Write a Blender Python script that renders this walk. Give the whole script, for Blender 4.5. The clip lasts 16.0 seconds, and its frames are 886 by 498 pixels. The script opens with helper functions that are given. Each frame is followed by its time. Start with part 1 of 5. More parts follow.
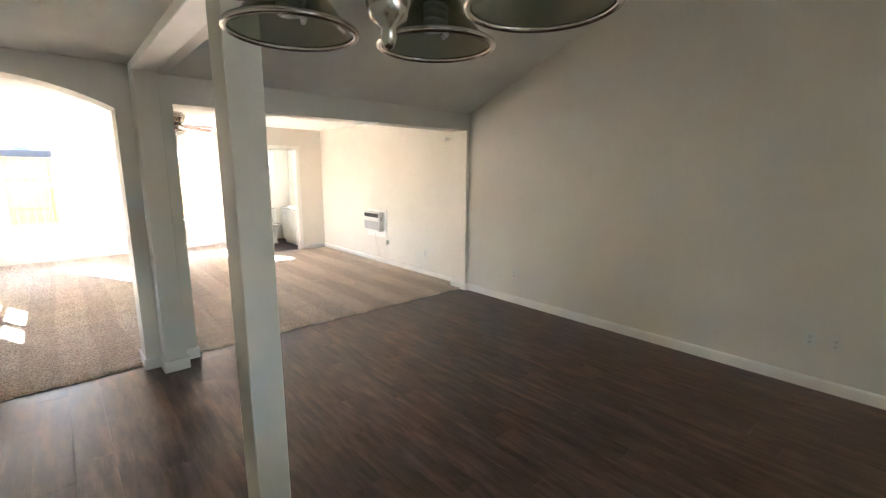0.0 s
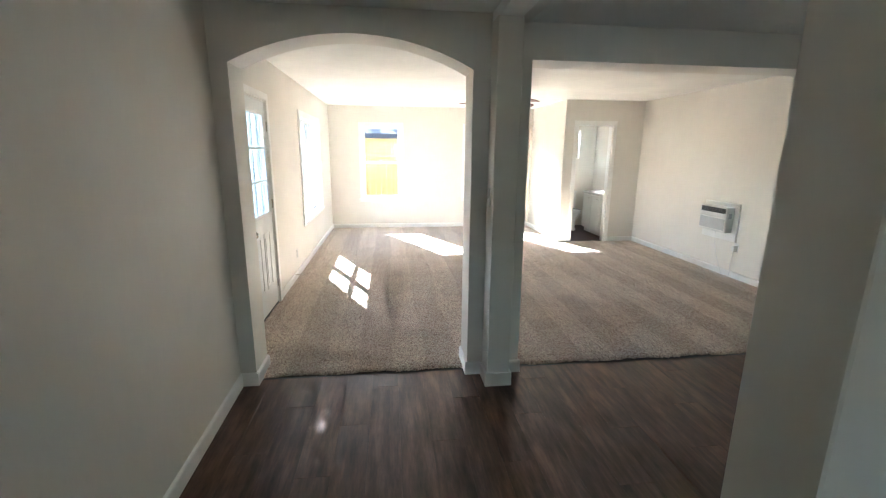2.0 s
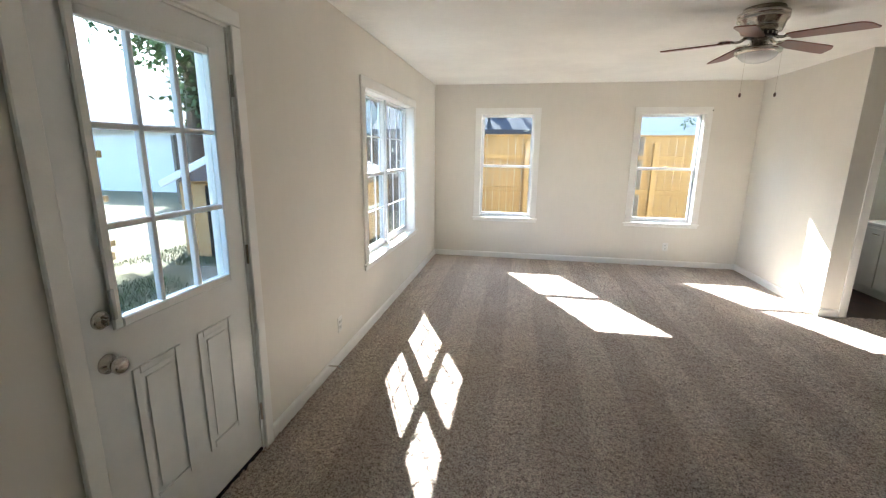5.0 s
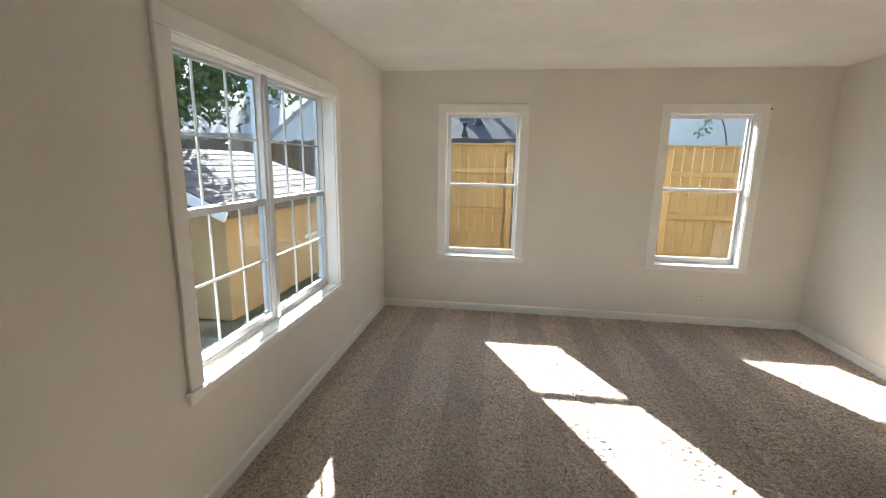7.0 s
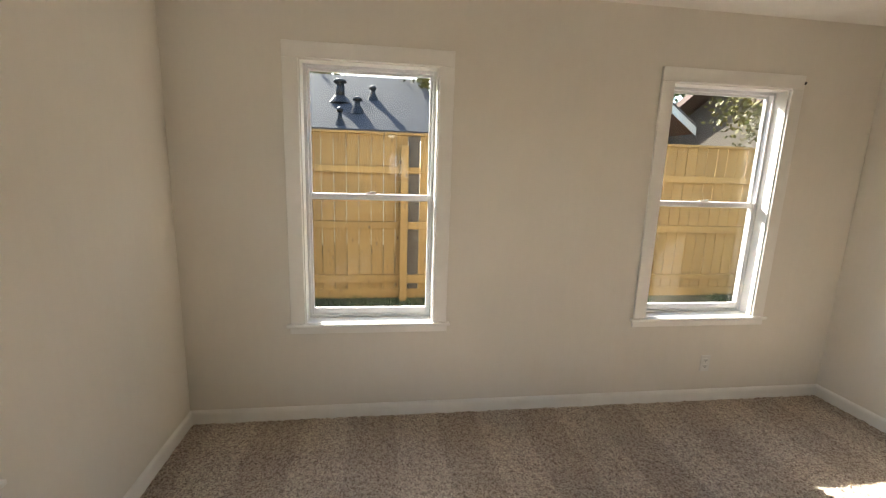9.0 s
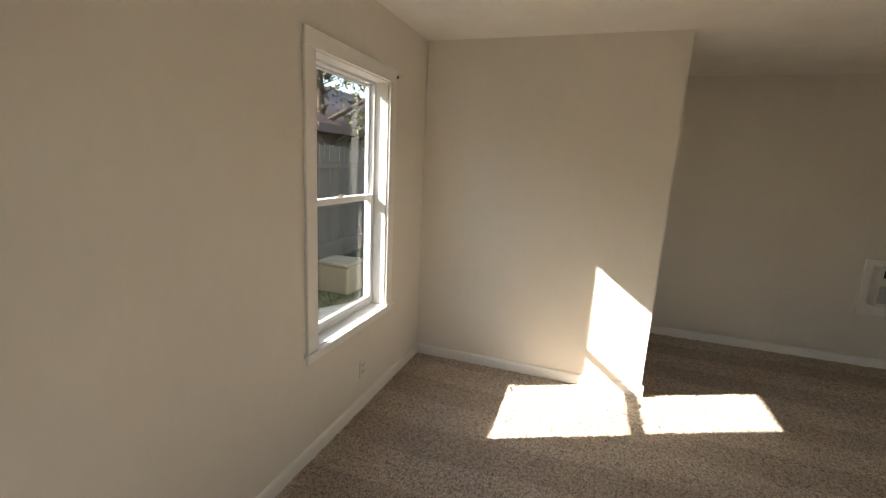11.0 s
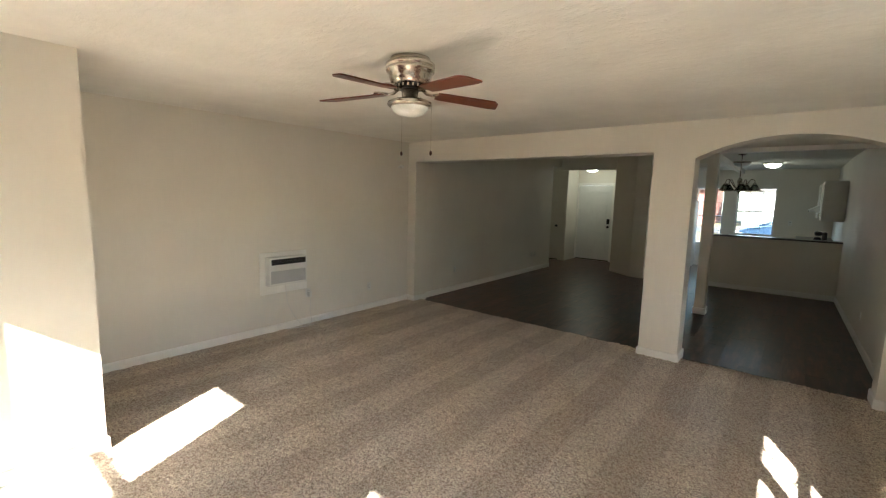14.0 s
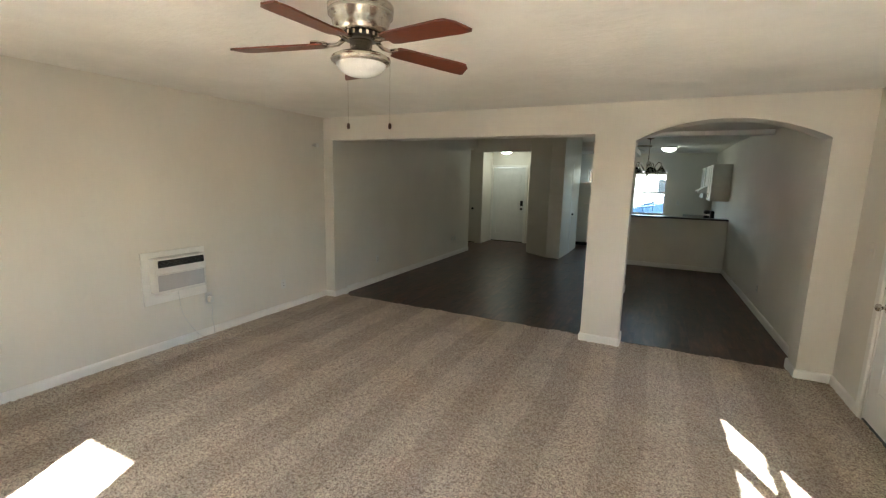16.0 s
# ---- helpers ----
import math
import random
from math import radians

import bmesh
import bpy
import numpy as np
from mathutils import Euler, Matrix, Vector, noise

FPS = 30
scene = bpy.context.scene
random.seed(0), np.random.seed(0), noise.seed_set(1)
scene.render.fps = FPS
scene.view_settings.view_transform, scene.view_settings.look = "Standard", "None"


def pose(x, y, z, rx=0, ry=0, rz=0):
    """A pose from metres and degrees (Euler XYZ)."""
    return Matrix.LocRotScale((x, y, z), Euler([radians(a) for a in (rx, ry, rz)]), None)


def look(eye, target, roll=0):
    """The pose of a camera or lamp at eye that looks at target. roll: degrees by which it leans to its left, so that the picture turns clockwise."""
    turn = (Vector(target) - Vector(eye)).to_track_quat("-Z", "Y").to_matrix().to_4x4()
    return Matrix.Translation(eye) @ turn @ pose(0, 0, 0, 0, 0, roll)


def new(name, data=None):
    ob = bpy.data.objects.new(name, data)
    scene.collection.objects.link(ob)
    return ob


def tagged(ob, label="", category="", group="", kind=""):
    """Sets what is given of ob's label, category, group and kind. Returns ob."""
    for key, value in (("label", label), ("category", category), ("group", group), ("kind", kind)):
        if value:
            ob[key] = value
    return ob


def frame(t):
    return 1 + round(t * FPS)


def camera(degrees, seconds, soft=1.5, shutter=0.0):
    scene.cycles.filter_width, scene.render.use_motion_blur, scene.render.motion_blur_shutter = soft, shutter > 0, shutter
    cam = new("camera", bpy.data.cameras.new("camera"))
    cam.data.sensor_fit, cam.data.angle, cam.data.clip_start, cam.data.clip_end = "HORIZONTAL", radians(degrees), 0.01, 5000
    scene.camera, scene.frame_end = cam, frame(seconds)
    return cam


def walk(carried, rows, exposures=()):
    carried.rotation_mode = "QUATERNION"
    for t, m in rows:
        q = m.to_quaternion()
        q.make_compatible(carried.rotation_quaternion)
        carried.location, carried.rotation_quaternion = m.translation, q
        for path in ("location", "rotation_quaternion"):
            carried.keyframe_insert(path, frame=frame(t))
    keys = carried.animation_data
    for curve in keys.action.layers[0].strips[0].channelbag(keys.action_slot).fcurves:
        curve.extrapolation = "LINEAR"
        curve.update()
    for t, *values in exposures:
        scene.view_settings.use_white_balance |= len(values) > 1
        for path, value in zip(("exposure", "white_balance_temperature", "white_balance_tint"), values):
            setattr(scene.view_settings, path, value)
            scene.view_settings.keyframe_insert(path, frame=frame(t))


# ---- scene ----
cam = camera(91.5, 16.0, 1.15)
PATH = [
    (0, (1.313, -4.154, 1.631), (2.627, -2.689, 1.275), 0.2),
    (0.5, (1.389, -3.883, 1.621), (2.347, -2.17, 1.236), 0.3),
    (1, (1.307, -3.576, 1.621), (1.957, -1.732, 1.202), 0.6),
    (1.5, (1.228, -3.249, 1.604), (1.661, -1.345, 1.174), 0.5),
    (2, (1.192, -2.851, 1.585), (1.431, -0.915, 1.142), 0.5),
    (2.5, (1.154, -2.462, 1.553), (1.221, -0.511, 1.117), 0.5),
    (3, (1.118, -2.042, 1.552), (1.086, -0.089, 1.118), 0.7),
    (3.5, (1.152, -1.517, 1.588), (1.022, 0.425, 1.13), 0.5),
    (5.8, (1.29, 0.671, 1.51), (0.915, 2.59, 1.092), 0.9),
    (6, (1.294, 0.872, 1.511), (0.962, 2.802, 1.103), 0.8),
    (6.5, (1.298, 1.319, 1.522), (1.018, 3.26, 1.133), 0.9),
    (7, (1.253, 1.769, 1.551), (0.991, 3.714, 1.163), 1.0),
    (7.5, (1.235, 2.29, 1.508), (0.981, 4.238, 1.136), 1.3),
    (8, (1.167, 2.783, 1.504), (0.976, 4.738, 1.13), 1.4),
    (8.2, (1.14, 2.996, 1.51), (0.995, 4.956, 1.14), 1.5),
    (10.3, (1.067, 4.686, 1.543), (2.477, 6.037, 1.111), 2.7),
    (10.5, (1.044, 4.782, 1.547), (2.614, 5.945, 1.123), 2.7),
    (11, (1.01, 4.976, 1.575), (2.87, 5.599, 1.185), 2.9),
    (11.5, (1.049, 5.067, 1.598), (3.016, 5.143, 1.242), 2.8),
    (12, (1.043, 5.076, 1.649), (2.975, 4.695, 1.304), 2.7),
    (12.5, (0.982, 5.069, 1.624), (2.801, 4.293, 1.325), 2.1),
    (13, (0.98, 5.086, 1.646), (2.62, 3.976, 1.366), 2.0),
    (13.5, (0.944, 5.124, 1.653), (2.39, 3.766, 1.397), 1.7),
    (14, (0.911, 5.159, 1.668), (2.162, 3.618, 1.42), 1.4),
    (14.5, (0.894, 5.213, 1.683), (1.954, 3.537, 1.429), 1.2),
    (15, (0.938, 5.22, 1.672), (1.832, 3.45, 1.408), 1.1),
    (15.5, (1.136, 5.101, 1.662), (1.963, 3.303, 1.375), 1.2),
    (16, (1.493, 4.915, 1.678), (2.362, 3.142, 1.358), 1.3),
]
walk(cam, [(t, look(eye, target, roll)) for t, eye, target, roll in PATH],
     [(0, 5.9, 6000, 13), (1.5, 5.3, 5600, 8), (3.6, 4.6, 5400, 7), (6.0, 3.3, 5850, 7), (8.2, 2.95, 6400, 10),
      (10.4, 2.8, 6900, 10), (11.0, 2.6, 6800, 10), (11.5, 2.7, 6750, 10), (12.0, 3.1, 6650, 10), (12.5, 3.55, 6550, 10),
      (13.5, 3.95, 6450, 9), (14.5, 4.2, 6250, 7), (15.0, 4.1, 6200, 8), (15.5, 4.05, 6150, 6), (16, 4.45, 6100, 6)])

# ---- world, sun, exposure ----
SUN_TAN, SUN_DX, SUN_DY = 0.67, 0.4250, -0.9052
ELEV = math.atan(SUN_TAN)
world = bpy.data.worlds.new("sky")
scene.world = world
world.use_nodes = True
wn = world.node_tree
sky = wn.nodes.new("ShaderNodeTexSky")
sky.sky_type = 'NISHITA'
sky.sun_disc = False
sky.sun_elevation = ELEV
sky.sun_rotation = math.atan2(-SUN_DX, -SUN_DY)
sky.air_density, sky.dust_density = 1.0, 1.5
wn.links.new(sky.outputs[0], wn.nodes["Background"].inputs[0])
wn.nodes["Background"].inputs[1].default_value = 0.15
sun = new("sun", bpy.data.lights.new("sun", 'SUN'))
sun.data.energy, sun.data.angle, sun.data.color = 4.5, radians(0.5), (1.0, 0.95, 0.87)
way = Vector((SUN_DX * math.cos(ELEV), SUN_DY * math.cos(ELEV), -math.sin(ELEV)))
sun.matrix_world = Matrix.Translation((-4, 12, 9)) @ way.to_track_quat("-Z", "Y").to_matrix().to_4x4()

# ---- materials ----
def material(name, rough=0.6, metal=0.0, spec=0.5):
    m = bpy.data.materials.new(name)
    m.use_nodes = True
    b = m.node_tree.nodes["Principled BSDF"]
    b.inputs["Roughness"].default_value = rough
    b.inputs["Metallic"].default_value = metal
    b.inputs["Specular IOR Level"].default_value = spec
    return m, m.node_tree, b


def noise_node(nt, scale, detail=4, rough=0.6, stretch=None, co="Object"):
    tc = nt.nodes.new("ShaderNodeTexCoord")
    n = nt.nodes.new("ShaderNodeTexNoise")
    n.inputs["Scale"].default_value = scale
    n.inputs["Detail"].default_value = detail
    n.inputs["Roughness"].default_value = rough
    if stretch:
        mp = nt.nodes.new("ShaderNodeMapping")
        mp.inputs["Scale"].default_value = stretch
        nt.links.new(tc.outputs[co], mp.inputs[0])
        nt.links.new(mp.outputs[0], n.inputs["Vector"])
    else:
        nt.links.new(tc.outputs[co], n.inputs["Vector"])
    return n


def ramp_node(nt, src, stops):
    r = nt.nodes.new("ShaderNodeValToRGB")
    e = r.color_ramp.elements
    while len(e) < len(stops):
        e.new(0.5)
    for k, (pos, c) in zip(e, stops):
        k.position, k.color = pos, (*c, 1)
    nt.links.new(src, r.inputs[0])
    return r


def mix_node(nt, kind, fac, a, b):
    m = nt.nodes.new("ShaderNodeMix")
    m.data_type, m.blend_type = 'RGBA', kind
    if isinstance(fac, (int, float)):
        m.inputs[0].default_value = fac
    else:
        nt.links.new(fac, m.inputs[0])
    nt.links.new(a, m.inputs[6])
    nt.links.new(b, m.inputs[7])
    return m.outputs[2]


def bump_node(nt, b, src, strength, dist):
    u = nt.nodes.new("ShaderNodeBump")
    u.inputs["Strength"].default_value = strength
    u.inputs["Distance"].default_value = dist
    nt.links.new(src, u.inputs["Height"])
    old = b.inputs["Normal"].links
    if old:
        nt.links.new(old[0].from_socket, u.inputs["Normal"])
    nt.links.new(u.outputs[0], b.inputs["Normal"])


def shade(c, k):
    return tuple(min(1, v * k) for v in c)


def plain(name, c, rough=0.5, metal=0.0, scale=6.0, vary=0.08, bump=0.1, fine=220.0, dist=0.001, stretch=None, spec=0.5, per_object=0.0):
    """Paint, plastic, metal and wood: broad blotches, a fine grain and a slight relief."""
    m, nt, b = material(name, rough, metal, spec)
    n = noise_node(nt, scale, 5, 0.6, stretch)
    col = ramp_node(nt, n.outputs[0], [(0.25, shade(c, 1 - vary)), (0.75, shade(c, 1 + vary))]).outputs[0]
    f = noise_node(nt, fine, 3, 0.6, stretch)
    g = ramp_node(nt, f.outputs[0], [(0.3, (1 - vary,) * 3), (0.7, (1, 1, 1))]).outputs[0]
    col = mix_node(nt, 'MULTIPLY', 0.6, col, g)
    if per_object:
        oi = nt.nodes.new("ShaderNodeObjectInfo")
        r = ramp_node(nt, oi.outputs["Random"], [(0, (1 - per_object,) * 3), (1, (1, 1, 1))]).outputs[0]
        col = mix_node(nt, 'MULTIPLY', 1.0, col, r)
    nt.links.new(col, b.inputs["Base Color"])
    rr = nt.nodes.new("ShaderNodeMapRange")
    rr.inputs[3].default_value, rr.inputs[4].default_value = max(0, rough - 0.08), min(1, rough + 0.08)
    nt.links.new(n.outputs[0], rr.inputs[0])
    nt.links.new(rr.outputs[0], b.inputs["Roughness"])
    if bump:
        bump_node(nt, b, f.outputs[0], bump, dist)
    return m


WALLC = (0.79, 0.75, 0.67)


def wall_paint():
    m, nt, b = material("wall_paint", 0.55)
    n = noise_node(nt, 1.3, 4, 0.5, co="Object")
    col = ramp_node(nt, n.outputs[0], [(0.3, shade(WALLC, 0.96)), (0.7, shade(WALLC, 1.03))]).outputs[0]
    st = noise_node(nt, 9, 3, 0.6, (3, 3, 0.5))
    g = ramp_node(nt, st.outputs[0], [(0.3, (0.96, 0.96, 0.96)), (0.6, (1, 1, 1))]).outputs[0]
    nt.links.new(mix_node(nt, 'MULTIPLY', 0.35, col, g), b.inputs["Base Color"])
    peel = noise_node(nt, 160, 3, 0.6)
    bump_node(nt, b, peel.outputs[0], 0.12, 0.002)
    bump_node(nt, b, n.outputs[0], 0.15, 0.012)
    return m


def ceiling_paint():
    """Hand-trowelled texture under flat paint."""
    m, nt, b = material("ceiling_paint", 0.85)
    n = noise_node(nt, 1.6, 5, 0.65)
    c = (0.86, 0.84, 0.785)
    col = ramp_node(nt, n.outputs[0], [(0.3, shade(c, 0.93)), (0.7, shade(c, 1.04))]).outputs[0]
    nt.links.new(col, b.inputs["Base Color"])
    k = noise_node(nt, 7, 6, 0.7, (1, 2.2, 1))
    kr = ramp_node(nt, k.outputs[0], [(0.45, (0, 0, 0)), (0.62, (1, 1, 1))])
    bump_node(nt, b, kr.outputs[0], 0.3, 0.006)
    bump_node(nt, b, noise_node(nt, 60, 4, 0.6).outputs[0], 0.2, 0.003)
    return m


def carpet_pile():
    m, nt, b = material("carpet_pile", 0.95, 0, 0.1)
    fine = noise_node(nt, 130, 4, 0.75)
    c = (0.84, 0.665, 0.55)
    # the dark stop paints shade between the tufts into the colour
    a = ramp_node(nt, fine.outputs[0], [(0.36, (0.17, 0.115, 0.085)), (0.48, shade(c, 0.92)), (0.62, shade(c, 1.45))]).outputs[0]
    broad = noise_node(nt, 3.2, 5, 0.65)
    g = ramp_node(nt, broad.outputs[0], [(0.32, (0.80, 0.80, 0.80)), (0.66, (1, 1, 1))]).outputs[0]
    col = mix_node(nt, 'MULTIPLY', 0.8, a, g)
    clump = noise_node(nt, 48, 4, 0.7)
    # coarser crevice shade, likewise painted in as colour
    cg = ramp_node(nt, clump.outputs[0], [(0.38, (0.40, 0.34, 0.30)), (0.50, (1, 1, 1))]).outputs[0]
    col = mix_node(nt, 'MULTIPLY', 0.65, col, cg)
    # vacuum strokes: pile leans one way, then the other; its shading painted as bands
    tc = nt.nodes.new("ShaderNodeTexCoord")
    mp = nt.nodes.new("ShaderNodeMapping")
    mp.inputs["Rotation"].default_value = (0, 0, radians(STROKE))
    nt.links.new(tc.outputs["Object"], mp.inputs[0])
    wv = nt.nodes.new("ShaderNodeTexWave")
    wv.wave_type, wv.bands_direction = 'BANDS', 'X'
    wv.inputs["Scale"].default_value = 0.314 / 0.52
    wv.inputs["Distortion"].default_value = 1.1
    wv.inputs["Detail"].default_value = 2.0
    wv.inputs["Detail Scale"].default_value = 0.9
    nt.links.new(mp.outputs[0], wv.inputs[0])
    w = ramp_node(nt, wv.outputs["Fac"], [(0.42, (0.815, 0.80, 0.787)), (0.56, (1, 1, 1))]).outputs[0]
    col = mix_node(nt, 'MULTIPLY', 0.9, col, w)
    nt.links.new(col, b.inputs["Base Color"])
    b.inputs["Sheen Weight"].default_value = 0.08
    b.inputs["Sheen Roughness"].default_value = 0.5
    bump_node(nt, b, fine.outputs[0], 0.9, 0.012)
    bump_node(nt, b, clump.outputs[0], 0.6, 0.012)
    return m


def plank_vinyl():
    m, nt, b = material("plank_vinyl", 0.34, 0, 0.38)
    tc = nt.nodes.new("ShaderNodeTexCoord")
    oi = nt.nodes.new("ShaderNodeObjectInfo")
    add = nt.nodes.new("ShaderNodeVectorMath")
    sc = nt.nodes.new("ShaderNodeVectorMath")
    sc.operation = 'SCALE'
    nt.links.new(oi.outputs["Location"], sc.inputs[0])
    sc.inputs["Scale"].default_value = 3.7
    nt.links.new(tc.outputs["Object"], add.inputs[0])
    nt.links.new(sc.outputs[0], add.inputs[1])
    mp = nt.nodes.new("ShaderNodeMapping")
    mp.inputs["Scale"].default_value = PLANK_STRETCH
    nt.links.new(add.outputs[0], mp.inputs[0])
    n = nt.nodes.new("ShaderNodeTexNoise")
    n.inputs["Scale"].default_value, n.inputs["Detail"].default_value, n.inputs["Roughness"].default_value = 5, 7, 0.65
    nt.links.new(mp.outputs[0], n.inputs["Vector"])
    c = (0.112, 0.060, 0.040)
    a = ramp_node(nt, n.outputs[0], [(0.30, shade(c, 0.32)), (0.5, c), (0.72, shade(c, 1.95))]).outputs[0]
    r = ramp_node(nt, oi.outputs["Random"], [(0, (0.72, 0.72, 0.72)), (1, (1, 1, 1))]).outputs[0]
    blot = noise_node(nt, 2.2, 4, 0.6)
    bl = ramp_node(nt, blot.outputs[0], [(0.36, (0.5, 0.5, 0.5)), (0.6, (1, 1, 1))]).outputs[0]
    col = mix_node(nt, 'MULTIPLY', 1.0, a, r)
    nt.links.new(mix_node(nt, 'MULTIPLY', 0.7, col, bl), b.inputs["Base Color"])
    rr = nt.nodes.new("ShaderNodeMapRange")
    rr.inputs[3].default_value, rr.inputs[4].default_value = 0.26, 0.46
    nt.links.new(n.outputs[0], rr.inputs[0])
    nt.links.new(rr.outputs[0], b.inputs["Roughness"])
    bump_node(nt, b, n.outputs[0], 0.15, 0.002)
    bump_node(nt, b, blot.outputs[0], 0.12, 0.02)
    return m


def glass_tinted(name, tint=(0.97, 0.985, 0.98)):
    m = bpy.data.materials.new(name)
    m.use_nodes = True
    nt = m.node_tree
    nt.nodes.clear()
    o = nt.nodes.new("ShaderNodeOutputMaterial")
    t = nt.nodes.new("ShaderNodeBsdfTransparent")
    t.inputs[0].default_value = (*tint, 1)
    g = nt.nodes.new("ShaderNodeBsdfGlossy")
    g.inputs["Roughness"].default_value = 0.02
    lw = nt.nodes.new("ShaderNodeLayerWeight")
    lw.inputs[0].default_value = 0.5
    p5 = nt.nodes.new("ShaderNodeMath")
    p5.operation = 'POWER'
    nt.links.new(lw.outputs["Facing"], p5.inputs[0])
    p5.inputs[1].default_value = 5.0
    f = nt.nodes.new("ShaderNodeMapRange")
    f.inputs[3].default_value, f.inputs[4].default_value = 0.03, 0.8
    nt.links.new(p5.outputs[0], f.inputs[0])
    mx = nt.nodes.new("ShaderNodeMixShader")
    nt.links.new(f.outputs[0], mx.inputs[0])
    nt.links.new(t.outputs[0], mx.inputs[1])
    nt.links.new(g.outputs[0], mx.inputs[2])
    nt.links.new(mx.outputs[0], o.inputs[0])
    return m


def glow(name, c, strength):
    m, nt, b = material(name, 0.3)
    b.inputs["Base Color"].default_value = (0.85, 0.85, 0.82, 1)
    b.inputs["Emission Color"].default_value = (*c, 1)
    b.inputs["Emission Strength"].default_value = strength
    return m


def boards(name, c, rough=0.75, vary=0.3):
    """Sawn boards with upright grain, knots and board-to-board difference."""
    m, nt, b = material(name, rough)
    oi = nt.nodes.new("ShaderNodeObjectInfo")
    geo = nt.nodes.new("ShaderNodeNewGeometry")
    n = noise_node(nt, 9, 6, 0.7, (6, 6, 0.6))
    a = ramp_node(nt, n.outputs[0], [(0.25, shade(c, 1 - vary)), (0.55, c), (0.8, shade(c, 1.2))]).outputs[0]
    r = ramp_node(nt, oi.outputs["Random"], [(0, (0.74, 0.72, 0.68)), (1, (1, 1, 1))]).outputs[0]
    r2 = ramp_node(nt, geo.outputs["Random Per Island"], [(0, (0.8, 0.79, 0.76)), (1, (1, 1, 1))]).outputs[0]
    kn = nt.nodes.new("ShaderNodeTexVoronoi")
    kn.voronoi_dimensions = '2D'
    kn.inputs["Scale"].default_value = 4.5
    tc = nt.nodes.new("ShaderNodeTexCoord")
    mp = nt.nodes.new("ShaderNodeMapping")
    mp.inputs["Scale"].default_value = (1.3, 1.0, 0.75)
    mp.inputs["Rotation"].default_value = (radians(90), 0, 0)
    nt.links.new(tc.outputs["Object"], mp.inputs[0])
    nt.links.new(mp.outputs[0], kn.inputs["Vector"])
    k = ramp_node(nt, kn.outputs["Distance"], [(0.05, (0.25, 0.15, 0.08)), (0.09, (1, 1, 1))]).outputs[0]
    col = mix_node(nt, 'MULTIPLY', 1.0, mix_node(nt, 'MULTIPLY', 1.0, a, r), r2)
    nt.links.new(mix_node(nt, 'MULTIPLY', 0.9, col, k), b.inputs["Base Color"])
    bump_node(nt, b, n.outputs[0], 0.3, 0.004)
    return m


STROKE = 0.0
PLANK_STRETCH = (4.0, 0.55, 1.0)
WALL = wall_paint()
CEIL = ceiling_paint()
CARPET = carpet_pile()
PLANK = plank_vinyl()
TRIM = plain("trim_white", (0.89, 0.87, 0.82), 0.38, vary=0.04, bump=0.06)
DOORW = plain("door_white", (0.80, 0.80, 0.77), 0.35, vary=0.04, bump=0.08)
VINYL = plain("window_vinyl", (0.80, 0.80, 0.80), 0.4, vary=0.04, bump=0.03)
ALU = plain("window_aluminium", (0.62, 0.63, 0.65), 0.4, 0.6, vary=0.08, bump=0.05)
# grey tint added to dim the outdoor view; shadowless panes pass full sun
GLASS_DIM = glass_tinted("dimming_window_glass", (0.74, 0.76, 0.75))
NICKEL = plain("brushed_nickel", (0.62, 0.58, 0.52), 0.25, 1.0, scale=12, vary=0.06, bump=0.0, stretch=(1, 1, 8))
BLACKM = plain("black_metal", (0.03, 0.03, 0.032), 0.4, 0.5, vary=0.2)
BLADE = plain("blade_wood", (0.16, 0.045, 0.022), 0.35, vary=0.25, scale=9, bump=0.08, stretch=(1, 7, 7), fine=60)
BLADE_TOP = plain("blade_wood_dark", (0.10, 0.045, 0.03), 0.4, vary=0.25, scale=9, stretch=(1, 7, 7), fine=60)
OPAL = plain("opal_glass", (0.82, 0.82, 0.80), 0.25, vary=0.02, bump=0.0)
PLASTIC = plain("white_plastic", (0.78, 0.77, 0.73), 0.4, vary=0.03, bump=0.04)
GREY_PL = plain("grey_grille", (0.50, 0.50, 0.50), 0.5, vary=0.06)
BLACK_PL = plain("black_plastic", (0.012, 0.012, 0.013), 0.35, vary=0.2)
CERAMIC = plain("white_ceramic", (0.82, 0.82, 0.80), 0.12, vary=0.02, bump=0.0)
COUNTER = plain("dark_laminate", (0.035, 0.03, 0.028), 0.3, vary=0.3, scale=40, bump=0.03)
CAB = plain("cabinet_white", (0.78, 0.77, 0.73), 0.4, vary=0.05, bump=0.05)
FROST = glass_tinted("shade_glass", (0.62, 0.63, 0.57))
LAMP_ON = glow("lit_dome", (0.97, 1.0, 0.84), 1.15)
PINE = boards("new_pine", (0.42, 0.245, 0.08), vary=0.4)
GREYWOOD = boards("weathered_wood", (0.15, 0.122, 0.098), 0.85, 0.35)
SHINGLE = plain("roof_shingle", (0.13, 0.108, 0.11), 0.9, scale=7, vary=0.3, bump=0.5, fine=60, dist=0.006, per_object=0.3)
SHINGLE_C = plain("roof_shingle_pale", (0.26, 0.235, 0.225), 0.9, scale=4, vary=0.2, bump=0.5, fine=50, dist=0.006)
SHINGLE_B = plain("roof_shingle_slate", (0.050, 0.050, 0.058), 0.9, scale=4, vary=0.2, bump=0.5, fine=50, dist=0.006)
STUCCO = plain("tan_stucco", (0.52, 0.335, 0.155), 0.9, scale=3, vary=0.15, bump=0.4, fine=60, dist=0.004)
SIDING = plain("pale_siding", (0.58, 0.585, 0.59), 0.7, scale=3, vary=0.08, bump=0.2)
